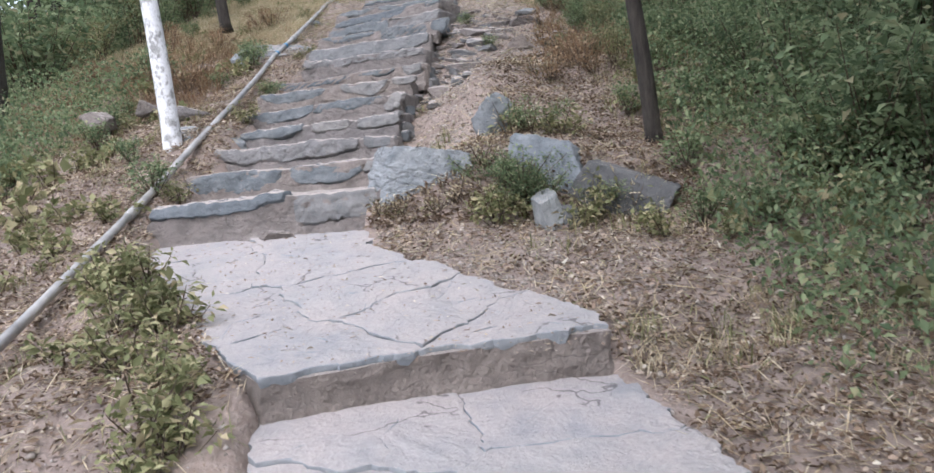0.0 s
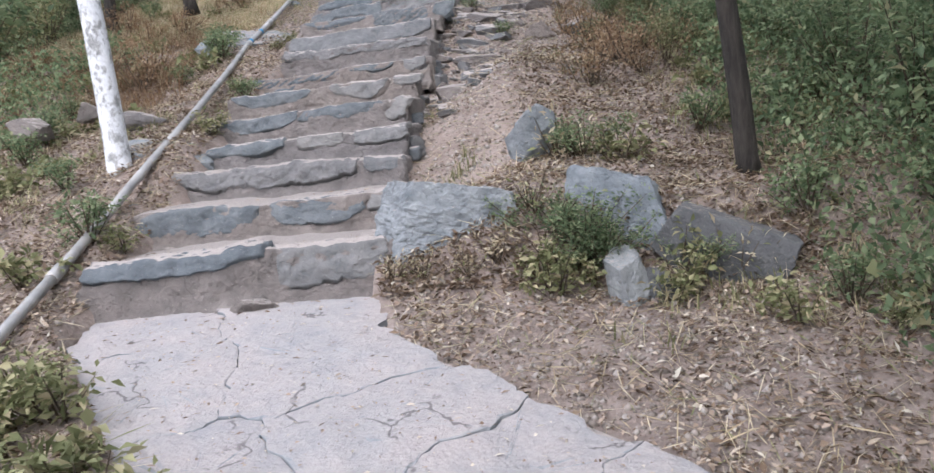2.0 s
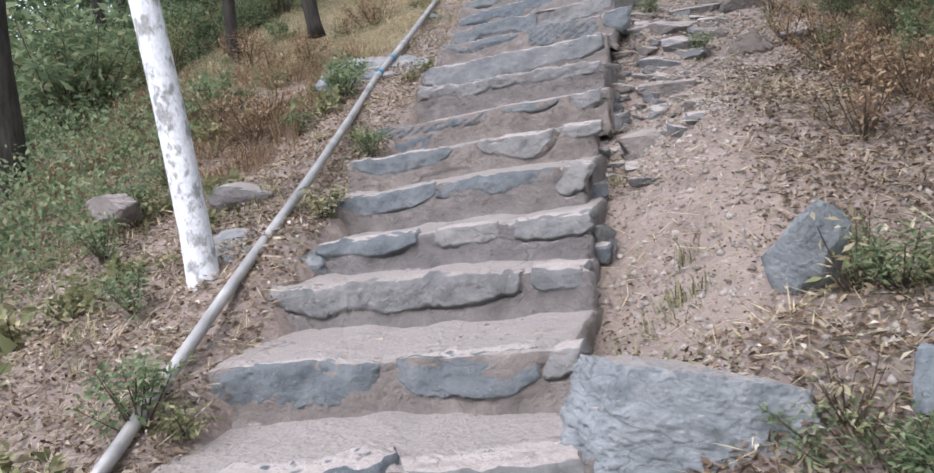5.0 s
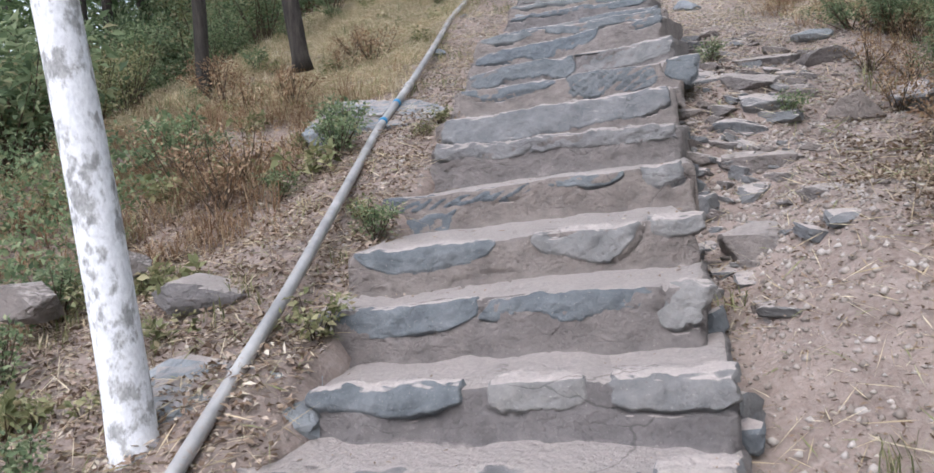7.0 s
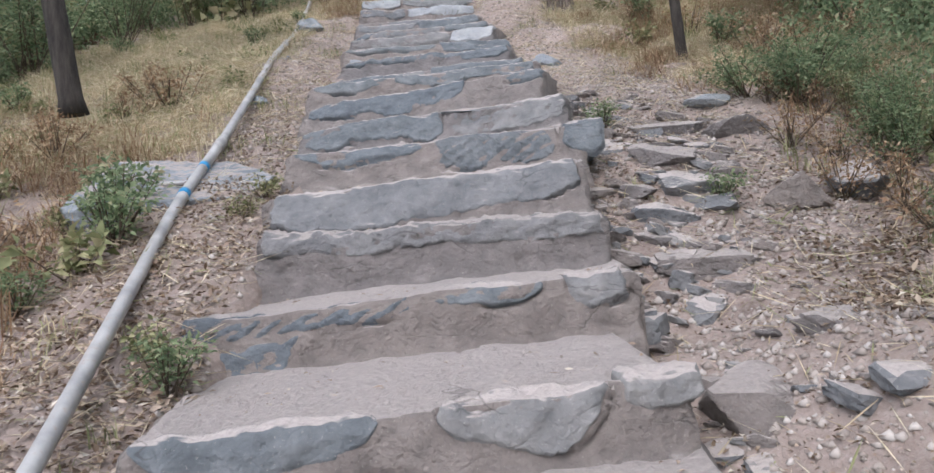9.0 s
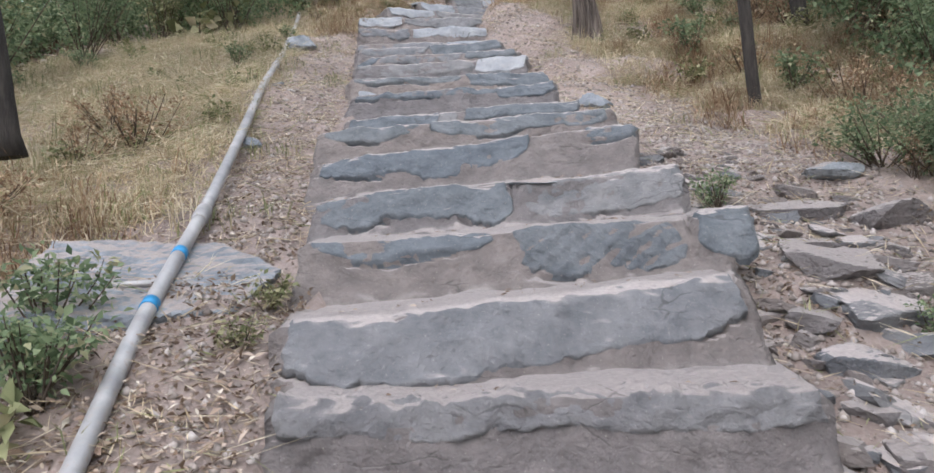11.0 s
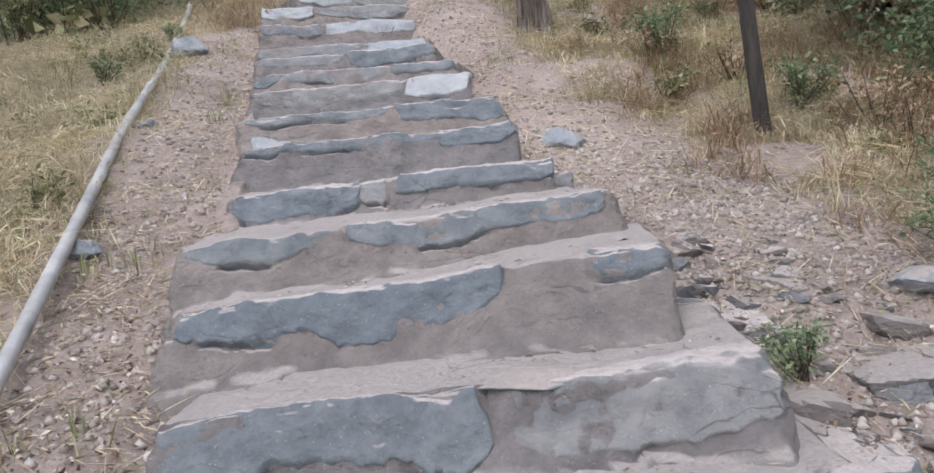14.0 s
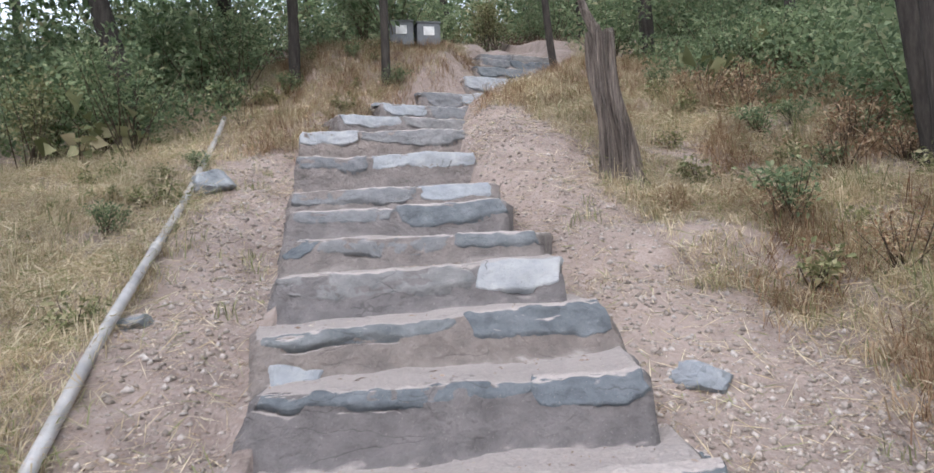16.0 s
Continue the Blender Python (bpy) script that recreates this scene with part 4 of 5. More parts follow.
def blades(pos, height, width, lean):
    n = len(pos)
    a = nrng.uniform(0, 2 * np.pi, n)
    d = np.stack([np.cos(a), np.sin(a), np.zeros(n)], axis=1)
    s = np.stack([-np.sin(a), np.cos(a), np.zeros(n)], axis=1)
    H, W, B = height[:, None], width[:, None], lean[:, None]
    z = np.array([[0, 0, 1.0]])
    mid = pos + z * H * 0.6 + d * B * H * 0.3
    tip = pos + z * H * (1 - 0.3 * B) + d * B * H
    v = np.stack([pos - s * W / 2, pos + s * W / 2, mid - s * W * 0.4, mid + s * W * 0.4, tip], axis=1).reshape(-1, 3)
    b = (np.arange(n) * 5)[:, None]
    f = np.concatenate([b + np.array([[0, 1, 3]]), b + np.array([[0, 3, 2]]), b + np.array([[2, 3, 4]])])
    return v, f


def scatter(count, x0, x1, y0, y1, keep):
    x, y = nrng.uniform(x0, x1, count), nrng.uniform(y0, y1, count)
    ok = nrng.random(count) < keep(x, y)
    return x[ok], y[ok]


patch = Waves(11, 12, 0.6, 2.5)
patch2 = Waves(12, 12, 0.4, 1.5)


def off_path(x, y, margin=0.0):
    l, r = path_x(y)
    return ((x < l - margin) | (x > r + margin)).astype(float)


def box(x, x0, x1, soft=0.25):
    return np.clip((x - x0) / soft, 0, 1) * np.clip((x1 - x) / soft, 0, 1)


def straw_zone(x, y):
    left = box(x, -8.0, -2.62, 0.3 + 2.0 * (x < -5)) * box(y, 9.6, 17.5, 1.2)
    right = box(x, -0.05 + 0.2 * (y < 13), 3.6, 0.35) * box(y, 10.3, 18.5, 0.5) * np.clip(0.65 + 0.5 * patch(x, y), 0.05, 1)
    low = 0.22 * box(x, 0.3, 3.0) * box(y, 1.5, 10.5, 1) * np.clip(patch(x, y), 0, 1)
    top = 0.5 * box(y, 16.6, 26, 1) * box(x, -5, 8, 1) * off_path(x, y, 0.3)
    return np.clip(left * np.clip(0.8 + 0.4 * patch(x, y), 0.2, 1) + right + low + top, 0, 1)


def red_zone(x, y):
    return np.clip(box(x, -5.5, -2.75, 0.4) * box(y, 7.4, 11.0, 0.8) * np.clip(0.6 + 0.6 * patch2(x, y), 0, 1) + 0.9 * box(x, 0.15, 3.2) * box(y, 10.4, 17.5) * np.clip(patch2(x, y) + 0.15, 0, 1) + 0.45 * box(x, -2.8, 2.5, 0.4) * box(y, 16.4, 20, 0.6) * off_path(x, y, 0.1), 0, 1)


def tufts(name, count, keep, area, lo, hi, mat, label, per=14, lean=(0.2, 1.0), w=0.006):
    tx, ty = scatter(count, *area, keep)
    k = per
    x = np.repeat(tx, k) + nrng.normal(0, 0.035, len(tx) * k)
    y = np.repeat(ty, k) + nrng.normal(0, 0.035, len(tx) * k)
    ok = off_path(x, y, 0.03) > 0
    x, y = x[ok], y[ok]
    h = nrng.uniform(lo, hi, len(x))
    pos = np.stack([x, y, ground(x, y) - 0.01], axis=1)
    v, f = blades(pos, h, nrng.uniform(0.6, 1.3, len(x)) * w, nrng.uniform(*lean, len(x)))
    ob = new(name, np_mesh(name, v, f, mat))
    return tagged(ob, label, "grass", kind="stuff")


tufts("dry_grass", 70000, straw_zone, (-8.0, 5, 1.5, 22), 0.04, 0.13, STRAW, "straw yellow dry grass covering the slope", 15, (0.6, 2.4), 0.005)
tufts("red_grass", 26000, red_zone, (-6, 4, 7, 20), 0.06, 0.2, REDSTRAW, "rusty brown dead grass and stalks", 14, (0.6, 2.4), 0.005)
tall_patch = Waves(31, 14, 0.35, 1.3)
tufts("tall_dry_grass", 9000, lambda x, y: straw_zone(x, y) * np.clip(0.9 * tall_patch(x, y) + 0.1, 0, 1), (-8.0, 5, 9.5, 20), 0.08, 0.24, STRAW, "tall dry yellow grass in uneven clumps", 16, (0.2, 1.3), 0.0055)
tufts("rusty_stalks", 5200, lambda x, y: np.clip(red_zone(x, y) + 0.5 * box(x, 0.5, 3.4, 0.5) * box(y, 6.0, 18, 1) + 0.5 * box(x, -6.5, -2.9, 0.5) * box(y, 7, 13, 1), 0, 1) * np.clip(0.8 * tall_patch(y, x), 0, 1), (-6.5, 4, 6, 19), 0.10, 0.30, REDSTRAW, "rusty brown dead stalks in clumps", 14, (0.2, 1.4), 0.005)
tufts("green_grass", 5200, lambda x, y: np.clip(box(x, 0.75, 3.6, 0.4) * box(y, 5.5, 18, 1) + 0.45 * box(x, -7, -3.4, 0.8) * box(y, 6.5, 18, 1), 0, 1) * np.clip(0.7 * tall_patch(x + 5, y) + 0.05, 0, 1), (-7, 4, 5.5, 18), 0.08, 0.28, WEED, "green grass clumps at the wood's edge", 16, (0.2, 1.5), 0.005)
tufts("sparse_grass", 9000, lambda x, y: 0.5 * off_path(x, y, 0.15) * np.clip(patch2(x, y) - 0.2, 0, 1) * (1 - 0.9 * box(x, -0.8, 0.2) * box(y, 7, 17)), (-6, 4, 0.5, 18), 0.04, 0.14, WEED, "thin green grass tufts among dead leaves", 12)


def litter_zone(x, y):
    low_right = box(x, -0.9, 3.5) * box(y, 0.5, 9.0, 1.5)
    bank = box(x, -0.85, 2.5) * box(y, 5.0, 8.5, 0.5)
    low_left = box(x, -6.0, -1.0) * box(y, 0.0, 9.5, 1.2)
    strip = box(x, -2.7, -2.0) * box(y, 5, 12, 1) * 0.8
    rest = 0.55 * np.ones_like(x)
    bare = 1 - 0.55 * box(x, -0.95, 0.6, 0.5) * box(y, 3.3, 4.95, 0.4) * np.clip(0.8 + 0.5 * patch2(x, y), 0, 1) - 0.7 * box(x, -2.4, -0.9) * box(y, -0.5, 2.7, 0.4) - 0.6 * box(x, -1.0, 0.05, 0.3) * box(y, 5.4, 9.0, 0.4)
    return np.clip((0.55 * low_right + 0.6 * bank + 0.6 * low_left + strip + rest) * np.clip(0.95 + 0.3 * patch2(x, y), 0.5, 1), 0, 1) * np.clip(bare, 0.1, 1) * np.clip(off_path(x, y, 0.02) + 0.03, 0, 1)


lx, ly = scatter(900000, -6.4, 4.4, -0.6, 24.0, lambda x, y: litter_zone(x, y) * box(x, -6.5, 4.5, 1.6) * box(y, -0.6, 25, 1.5))
ox, oy = scatter(260000, -15, 12, -9, 30, lambda x, y: 0.9 * off_path(x, y, 0.05) * box(x, -15, 12, 5) * box(y, -9, 30, 4) * np.clip(1 - 1.4 * box(x, -6.5, 4.5, 1.6) * box(y, -0.6, 25, 1.5), 0, 1))
od = np.stack([nrng.normal(size=len(ox)), nrng.normal(size=len(ox)), nrng.normal(size=len(ox)) * 0.35], axis=1)
v, f = flakes(np.stack([ox, oy, ground(ox, oy) + nrng.uniform(0.003, 0.03, len(ox))], axis=1), od, nrng.uniform(0.05, 0.13, len(ox)), nrng.uniform(0.04, 0.09, len(ox)))
tagged(new("wood_litter", np_mesh("wood_litter", v, f, LITTER)), "dry brown fallen leaves on the wood floor", "leaves", kind="stuff")
lz = ground(lx, ly) + nrng.uniform(0.003, 0.03, len(lx))
on = off_path(lx, ly, 0.0) == 0
keep_l = ~on
lx, ly, lz = lx[keep_l], ly[keep_l], lz[keep_l]
ld = np.stack([nrng.normal(size=len(lx)), nrng.normal(size=len(lx)), nrng.normal(size=len(lx)) * 0.35], axis=1)
big = np.clip(litter_zone(lx, ly) * 1.6, 0.35, 1)
ll = np.exp(nrng.uniform(np.log(0.012), np.log(0.055), len(lx))) * big * np.interp(ly, [8, 11], [1.0, 0.6])
lw = nrng.uniform(0.006, 0.022, len(lx)) * big * np.interp(ly, [8, 11], [1.0, 0.5])
up_slope = nrng.random(len(lx)) < np.maximum(np.interp(ly, [8.5, 11], [0.1, 0.97]), 0.5 * ((lx < -2.2) | (box(lx, -0.95, 0.7) * box(ly, 2.5, 5.0) > 0.3)))
for name, pick, mat, lab in (("leaf_litter", ~up_slope, LITTER, "dry brown fallen leaves and twigs on the earth"), ("straw_crumbs", up_slope, PALE_LITTER, "pale dry crumbs of straw and leaves on the earth")):
    v, f = flakes(np.stack([lx, ly, lz], axis=1)[pick], ld[pick], ll[pick], lw[pick])
    tagged(new(name, np_mesh(name, v, f, mat)), lab, "leaves", kind="stuff")

# twigs and stalks lying about
tx, ty = scatter(120000, -5.5, 3.5, 0.3, 20, lambda x, y: np.clip(litter_zone(x, y) * 1.2, 0, 1) * off_path(x, y, 0.03))
pos = np.stack([tx, ty, ground(tx, ty) + nrng.uniform(0.004, 0.025, len(tx))], axis=1)
ta = nrng.uniform(0, 6.28, len(tx))
td = np.stack([np.cos(ta), np.sin(ta), nrng.normal(0, 0.25, len(tx)) + 0.38 * np.sin(ta)], axis=1)
v, f = flakes(pos, td, nrng.uniform(0.04, 0.2, len(tx)), nrng.uniform(0.002, 0.006, len(tx)))
tagged(new("straw_litter", np_mesh("straw_litter", v, f, STRAW)), "broken dry stalks lying among the leaves", "leaves", kind="stuff")

tx, ty = scatter(260000, -6.2, 3.6, 7.5, 18, lambda x, y: straw_zone(x, y) * off_path(x, y, 0.05))
pos = np.stack([tx, ty, ground(tx, ty) + nrng.uniform(0.01, 0.09, len(tx))], axis=1)
ta = nrng.uniform(0, 6.28, len(tx))
td = np.stack([np.cos(ta), np.sin(ta), nrng.normal(0, 0.35, len(tx)) + 0.35 * np.sin(ta)], axis=1)
v, f = flakes(pos, td, nrng.uniform(0.05, 0.2, len(tx)), nrng.uniform(0.003, 0.008, len(tx)))
tagged(new("thatch", np_mesh("thatch", v, f, STRAW)), "matted dry straw thatch between the grass tufts", "grass", kind="stuff")

# leaves caught on the steep foot of the bank below the boulders
bx, by = nrng.uniform(-0.92, 1.1, 2600), nrng.uniform(4.84, 5.08, 2600)
bd = np.stack([nrng.normal(size=len(bx)), nrng.normal(size=len(bx)), nrng.normal(size=len(bx)) * 0.6], axis=1)
v, f = flakes(np.stack([bx, by, ground(bx, by) + nrng.uniform(0.0, 0.03, len(bx))], axis=1), bd, nrng.uniform(0.02, 0.06, len(bx)), nrng.uniform(0.008, 0.022, len(bx)))
tagged(new("bank_litter", np_mesh("bank_litter", v, f, LITTER)), "dry leaves caught at the foot of the boulders", "leaves", kind="stuff")

# crumbs of straw and leaf lying on the treads and the landing
cp = []
for k in range(2600):
    n = rng.randrange(0, 22)
    xl, yl, zl, xr, yr, zr, _ = STEPS[n]
    u, w = rng.random(), rng.random() ** 0.6
    z = zl + (zr - zl) * u
    y_next = STEPS[n + 1][1] + (STEPS[n + 1][4] - STEPS[n + 1][1]) * u
    y_lip = yl + (yr - yl) * u
    cp.append((xl + (xr - xl) * u, y_lip + (y_next - y_lip) * (0.15 + 0.8 * w), z + 0.01))
for k in range(1500):
    x, y = rng.uniform(-2.1, 0.3), rng.uniform(2.8, 4.95)
    l, r_ = path_x(y)
    if float(l) + 0.05 < x < float(r_) - 0.05:
        cp.append((x, y, float(np.interp(y, [2.7, 3.4, 4.2, 5.0], [0.665, 0.76, 0.92, 1.04])) + 0.006))
cp = np.array(cp)
cd = np.stack([nrng.normal(size=len(cp)), nrng.normal(size=len(cp)), nrng.normal(size=len(cp)) * 0.1], axis=1)
v, f = flakes(cp, cd, np.exp(nrng.uniform(np.log(0.006), np.log(0.04), len(cp))), nrng.uniform(0.003, 0.012, len(cp)))
tagged(new("stair_crumbs", np_mesh("stair_crumbs", v, f, PALE_LITTER)), "scattered pale straw and leaf crumbs on the stone", "leaves", kind="stuff")

# gravel on the dirt track
px, py = scatter(130000, -3.0, 1.4, 2.0, 17.5, lambda x, y: off_path(x, y, 0.0) * (0.4 * box(x, -0.95, 0.9) * box(y, 3.0, 7.5, 0.6) + 0.75 * box(x, -0.9, 0.5) * box(y, 6.8, 12.5, 0.8) + 0.3 * box(x, -0.9, 0.6) * box(y, 12, 17.5) + 0.35 * box(x, -2.75, -2.0) * box(y, 7.5, 17) + 0.05))
n = len(px)
size = np.exp(nrng.uniform(np.log(0.004), np.log(0.026), n))[:, None]
base = np.stack([px, py, ground(px, py)], axis=1)
corner = np.array([[1, 0, 0], [-0.2, 0.9, 0], [-0.9, -0.1, 0], [0.1, -0.9, 0], [0.1, 0.1, 0.75], [0, 0, -0.6]])
a = nrng.uniform(0, 6.28, n)
cs, sn = np.cos(a), np.sin(a)
jit = corner[None] * nrng.uniform(0.6, 1.3, (n, 6, 1))
rot = np.stack([jit[..., 0] * cs[:, None] - jit[..., 1] * sn[:, None], jit[..., 0] * sn[:, None] + jit[..., 1] * cs[:, None], jit[..., 2]], axis=2)
v = (base[:, None] + rot * size[:, None]).reshape(-1, 3)
b = (np.arange(n) * 6)[:, None]
f = np.concatenate([b + np.array([t]) for t in ([0, 1, 4], [1, 2, 4], [2, 3, 4], [3, 0, 4], [1, 0, 5], [2, 1, 5], [3, 2, 5], [0, 3, 5])])
GRAVEL = island_material("gravel", [(0.0, (0.20, 0.17, 0.15)), (0.5, (0.34, 0.295, 0.265)), (1.0, (0.46, 0.42, 0.395))], 0.9, 0.0)
tagged(new("gravel", np_mesh("gravel", v, f, GRAVEL)), "dusty gravel and crumbs on the dirt track", "gravel", kind="stuff")


def plant_meshes(kind, seed, stems, height, leaves, leaf, width, spread_out):
    """Stems and leaves of one low plant or bush, base at the origin."""
    r = np.random.default_rng(seed)
    lp, ldir, sv, sf = [], [], [], []
    for s in range(stems):
        a, out, h = r.uniform(0, 6.28), r.uniform(0.15, 1.0) * spread_out, height * r.uniform(0.55, 1.05)
        p0 = np.array([r.normal(0, 0.05 * height), r.normal(0, 0.05 * height), -0.04])
        tip = p0 + np.array([np.cos(a) * out, np.sin(a) * out, h])
        bend = np.array([np.cos(a) * out * 0.2, np.sin(a) * out * 0.2, h * 0.18])
        ts = np.linspace(0, 1, 6)
        cur = [p0 * (1 - t) + tip * t + bend * 4 * t * (1 - t) for t in ts]
        wd = 0.004 + 0.004 * height
        side = np.array([-np.sin(a), np.cos(a), 0])
        nrm = np.array([np.cos(a), np.sin(a), 0])
        b0 = len(sv)
        for i, c in enumerate(cur):
            k = wd * (1 - 0.75 * i / 5)
            sv.extend([c + side * k, c - side * k * 0.5 + nrm * k, c - side * k * 0.5 - nrm * k])
        for i in range(5):
            for j in range(3):
                q = b0 + i * 3
                sf.append((q + j, q + (j + 1) % 3, q + 3 + (j + 1) % 3, q + 3 + j))
        m = leaves // stems
        t = r.uniform(0.18, 1.0, m) ** 0.8
        side_r = r.normal(0, 1, (m, 3)) * np.array([1, 1, 0.6])
        twig = side_r / np.linalg.norm(side_r, axis=1, keepdims=True) * (r.uniform(0, 0.22, m) * height * (0.4 + 0.6 * t))[:, None]
        c = p0[None] * (1 - t)[:, None] + tip[None] * t[:, None] + bend[None] * (4 * t * (1 - t))[:, None]
        lp.append(c + twig)
        ldir.append(side_r + np.array([0, 0, 0.15]))
    lp, ldir = np.concatenate(lp), np.concatenate(ldir)
    lp[:, 2] = np.maximum(lp[:, 2], 0.01)
    L = r.uniform(0.6, 1.3, len(lp)) * leaf
    v, f = leaf_cloud(lp, ldir, L, L * width)
    return np_mesh("foliage", v, f, kind), np_mesh("stalk_tangle", sv, sf, TWIG)


def plant(name, meshes, place, label, category, group="", scale=1.0, turn=0.0):
    e = tagged(new(name), label, category, group)
    tagged(mesh_part("foliage", meshes[0], None, e), kind="stuff")
    tagged(mesh_part("stalk_tangle", meshes[1], None, e), kind="stuff")
    e.matrix_world = pose(*place, 0, 0, turn) @ Matrix.Scale(scale, 4)
    return e


weed_kinds = [plant_meshes(WEED, 1, 9, 0.22, 240, 0.04, 0.5, 0.18), plant_meshes(WEED, 2, 7, 0.16, 130, 0.05, 0.55, 0.2), plant_meshes(GREEN, 3, 12, 0.30, 420, 0.035, 0.55, 0.22), plant_meshes(WEED, 4, 6, 0.12, 90, 0.035, 0.6, 0.16), plant_meshes(WEED, 5, 6, 0.2, 30, 0.085, 0.85, 0.22), plant_meshes(STRAW, 6, 14, 0.26, 120, 0.045, 0.3, 0.2), plant_meshes(GREEN, 7, 20, 0.26, 1300, 0.024, 0.38, 0.32)]
WEEDS = [(-0.10, 4.90, 0, 0.8, "yellow green weed between the boulders"), (0.05, 4.92, 2, 0.8, "dark green weed between the boulders"), (-0.16, 4.94, 5, 0.65, "withered stalks between the boulders"), (0.40, 4.80, 5, 0.7, "withered stalks before the dark boulder"),
         (0.0, 5.75, 5, 1.1, "withered stalks on the leafy bank"), (0.78, 4.42, 0, 1.0, "green weed before the dark boulder"), (-1.0, 9.02, 5, 0.4, "dry tuft at the stair edge"), (-2.26, 9.22, 0, 0.6, "pale dry weed beside the steps"),
         (1.35, 3.75, 4, 1.0, "broad pale green leaves in dead leaves"), (1.62, 4.4, 4, 1.1, "broad pale green leaves in dead leaves"), (1.2, 4.3, 4, 0.8, "broad pale green leaves in dead leaves"), (1.85, 5.0, 4, 1.2, "broad pale green leaves in dead leaves"), (1.5, 3.3, 4, 1.0, "broad pale green leaves in dead leaves"),
         (-3.5, 5.6, 4, 1.2, "broad yellow green leaves under the trees"), (-3.9, 6.0, 4, 1.3, "broad yellow green leaves under the trees"), (-3.2, 5.2, 4, 1.0, "broad yellow green leaves by the pipe"), (-3.7, 17.2, 4, 2.2, "broad pale leaved plant beyond the pipe's end"), (-4.1, 16.9, 4, 2.0, "broad pale leaved plant beyond the pipe's end"), (1.9, 16.9, 4, 2.6, "tall yellow leaved plant at the wood's edge"), (-3.0, 18.1, 2, 1.4, "leafy plant at the pipe's end"), (-2.8, 18.2, 4, 1.6, "leafy plant at the pipe's end"),
         (-2.44, 5.35, 2, 0.95, "leafy green weed growing over the pipe"), (-2.30, 5.42, 0, 0.8, "pale green weed beside the steps"), (-2.33, 6.98, 0, 0.9, "yellow green weed beside the steps"),
         (0.02, 4.98, 6, 1.1, "leafy green weed between the boulders"), (0.1, 4.92, 6, 0.9, "leafy green weed between the boulders"), (-0.14, 5.0, 6, 0.9, "yellow green weed between the boulders"), (-0.2, 5.08, 5, 0.8, "withered stalks between the boulders"), (0.5, 4.9, 6, 0.7, "green weed before the dark boulder"), (0.42, 4.9, 0, 1.1, "green weed before the dark boulder"), (0.66, 4.85, 5, 1.0, "withered stalks before the dark boulder"), (-0.5, 4.92, 5, 0.6, "dry tuft at the boulder's foot"), (-0.72, 4.95, 5, 0.55, "dry tuft at the boulder\'s foot"), (-0.85, 4.97, 5, 0.5, "dry tuft at the boulder\'s foot"), (-0.38, 4.95, 5, 0.7, "dry tuft at the boulder\'s foot"), (-0.3, 4.9, 0, 0.6, "small weed at the boulder's foot"), (-0.04, 4.9, 6, 0.8, "leafy green weed between the boulders"), (0.06, 4.84, 0, 0.8, "leafy green weed between the boulders"), (-0.12, 4.82, 0, 1.0, "dry green weed between the boulders"), (0.36, 4.72, 0, 1.0, "pale weed before the dark boulder"),
         (0.12, 5.75, 6, 1.0, "green weed on the leafy bank"), (0.30, 5.62, 0, 1.2, "green weed on the leafy bank"), (-0.02, 5.9, 0, 1.0, "green weed on the leafy bank"),
         (-3.3, 6.5, 1, 1.0, "bright green low plant in dead leaves"), (-3.15, 7.4, 1, 1.1, "bright green low plant in dead leaves"), (-2.9, 7.0, 3, 1.2, "low green plant in dead leaves"),
         (-0.22, 8.85, 2, 0.6, "small green weed in the rubble"), (-2.33, 7.85, 2, 0.7, "green weed between pipe and steps"), (-2.38, 8.0, 0, 0.7, "pale weed between pipe and steps"), (-2.3, 9.0, 0, 0.5, "pale small weed beside the steps"),
         (0.55, 10.3, 6, 1.2, "feathery green bush over the ledge rocks"), (0.75, 10.1, 6, 1.4, "feathery green bush over the ledge rocks"), (1.0, 10.5, 6, 1.6, "feathery green bush over the ledge rocks"), (-0.48, 9.85, 2, 0.6, "blue green tuft at the stair edge"),
         (0.9, 13.6, 2, 1.3, "dark green bush in dry grass"), (0.62, 13.0, 0, 1.2, "low green weed in dry grass"), (1.2, 12.4, 2, 1.2, "low green bush in dry grass"),
         (-1.75, 3.35, 0, 1.2, "pale green weed beside the landing"), (-1.55, 3.0, 0, 1.1, "pale green weed beside the landing"), (-1.95, 3.75, 0, 1.1, "pale green weed beside the landing"), (-1.85, 3.1, 3, 1.4, "low green weed beside the landing"),
         (-1.3, 2.6, 0, 1.3, "pale green weed beside the landing"), (-1.35, 2.8, 0, 1.1, "pale green weed beside the landing"), (-1.5, 3.3, 0, 1.2, "pale green weed beside the landing"), (-1.65, 3.5, 1, 1.3, "pale green weed beside the landing"), (-1.85, 3.9, 0, 1.2, "pale green weed beside the landing"), (-2.05, 3.9, 0, 1.2, "pale green weed beside the landing"), (-1.95, 4.3, 5, 0.9, "dry tuft beside the landing"), (-1.15, 2.45, 0, 1.0, "pale green weed beside the landing"), (-1.15, 2.35, 0, 1.0, "leafy green weed at the path edge"), (-1.05, 2.2, 0, 1.0, "leafy green weed at the path edge"), (-2.1, 4.1, 0, 1.0, "pale green weed beside the landing"), (-2.6, 5.0, 1, 1.1, "broad green weed by the pipe"),
         (-3.6, 6.1, 1, 1.5, "broad pale green plant under the trees"), (-4.1, 6.4, 1, 1.6, "broad pale green plant under the trees")]
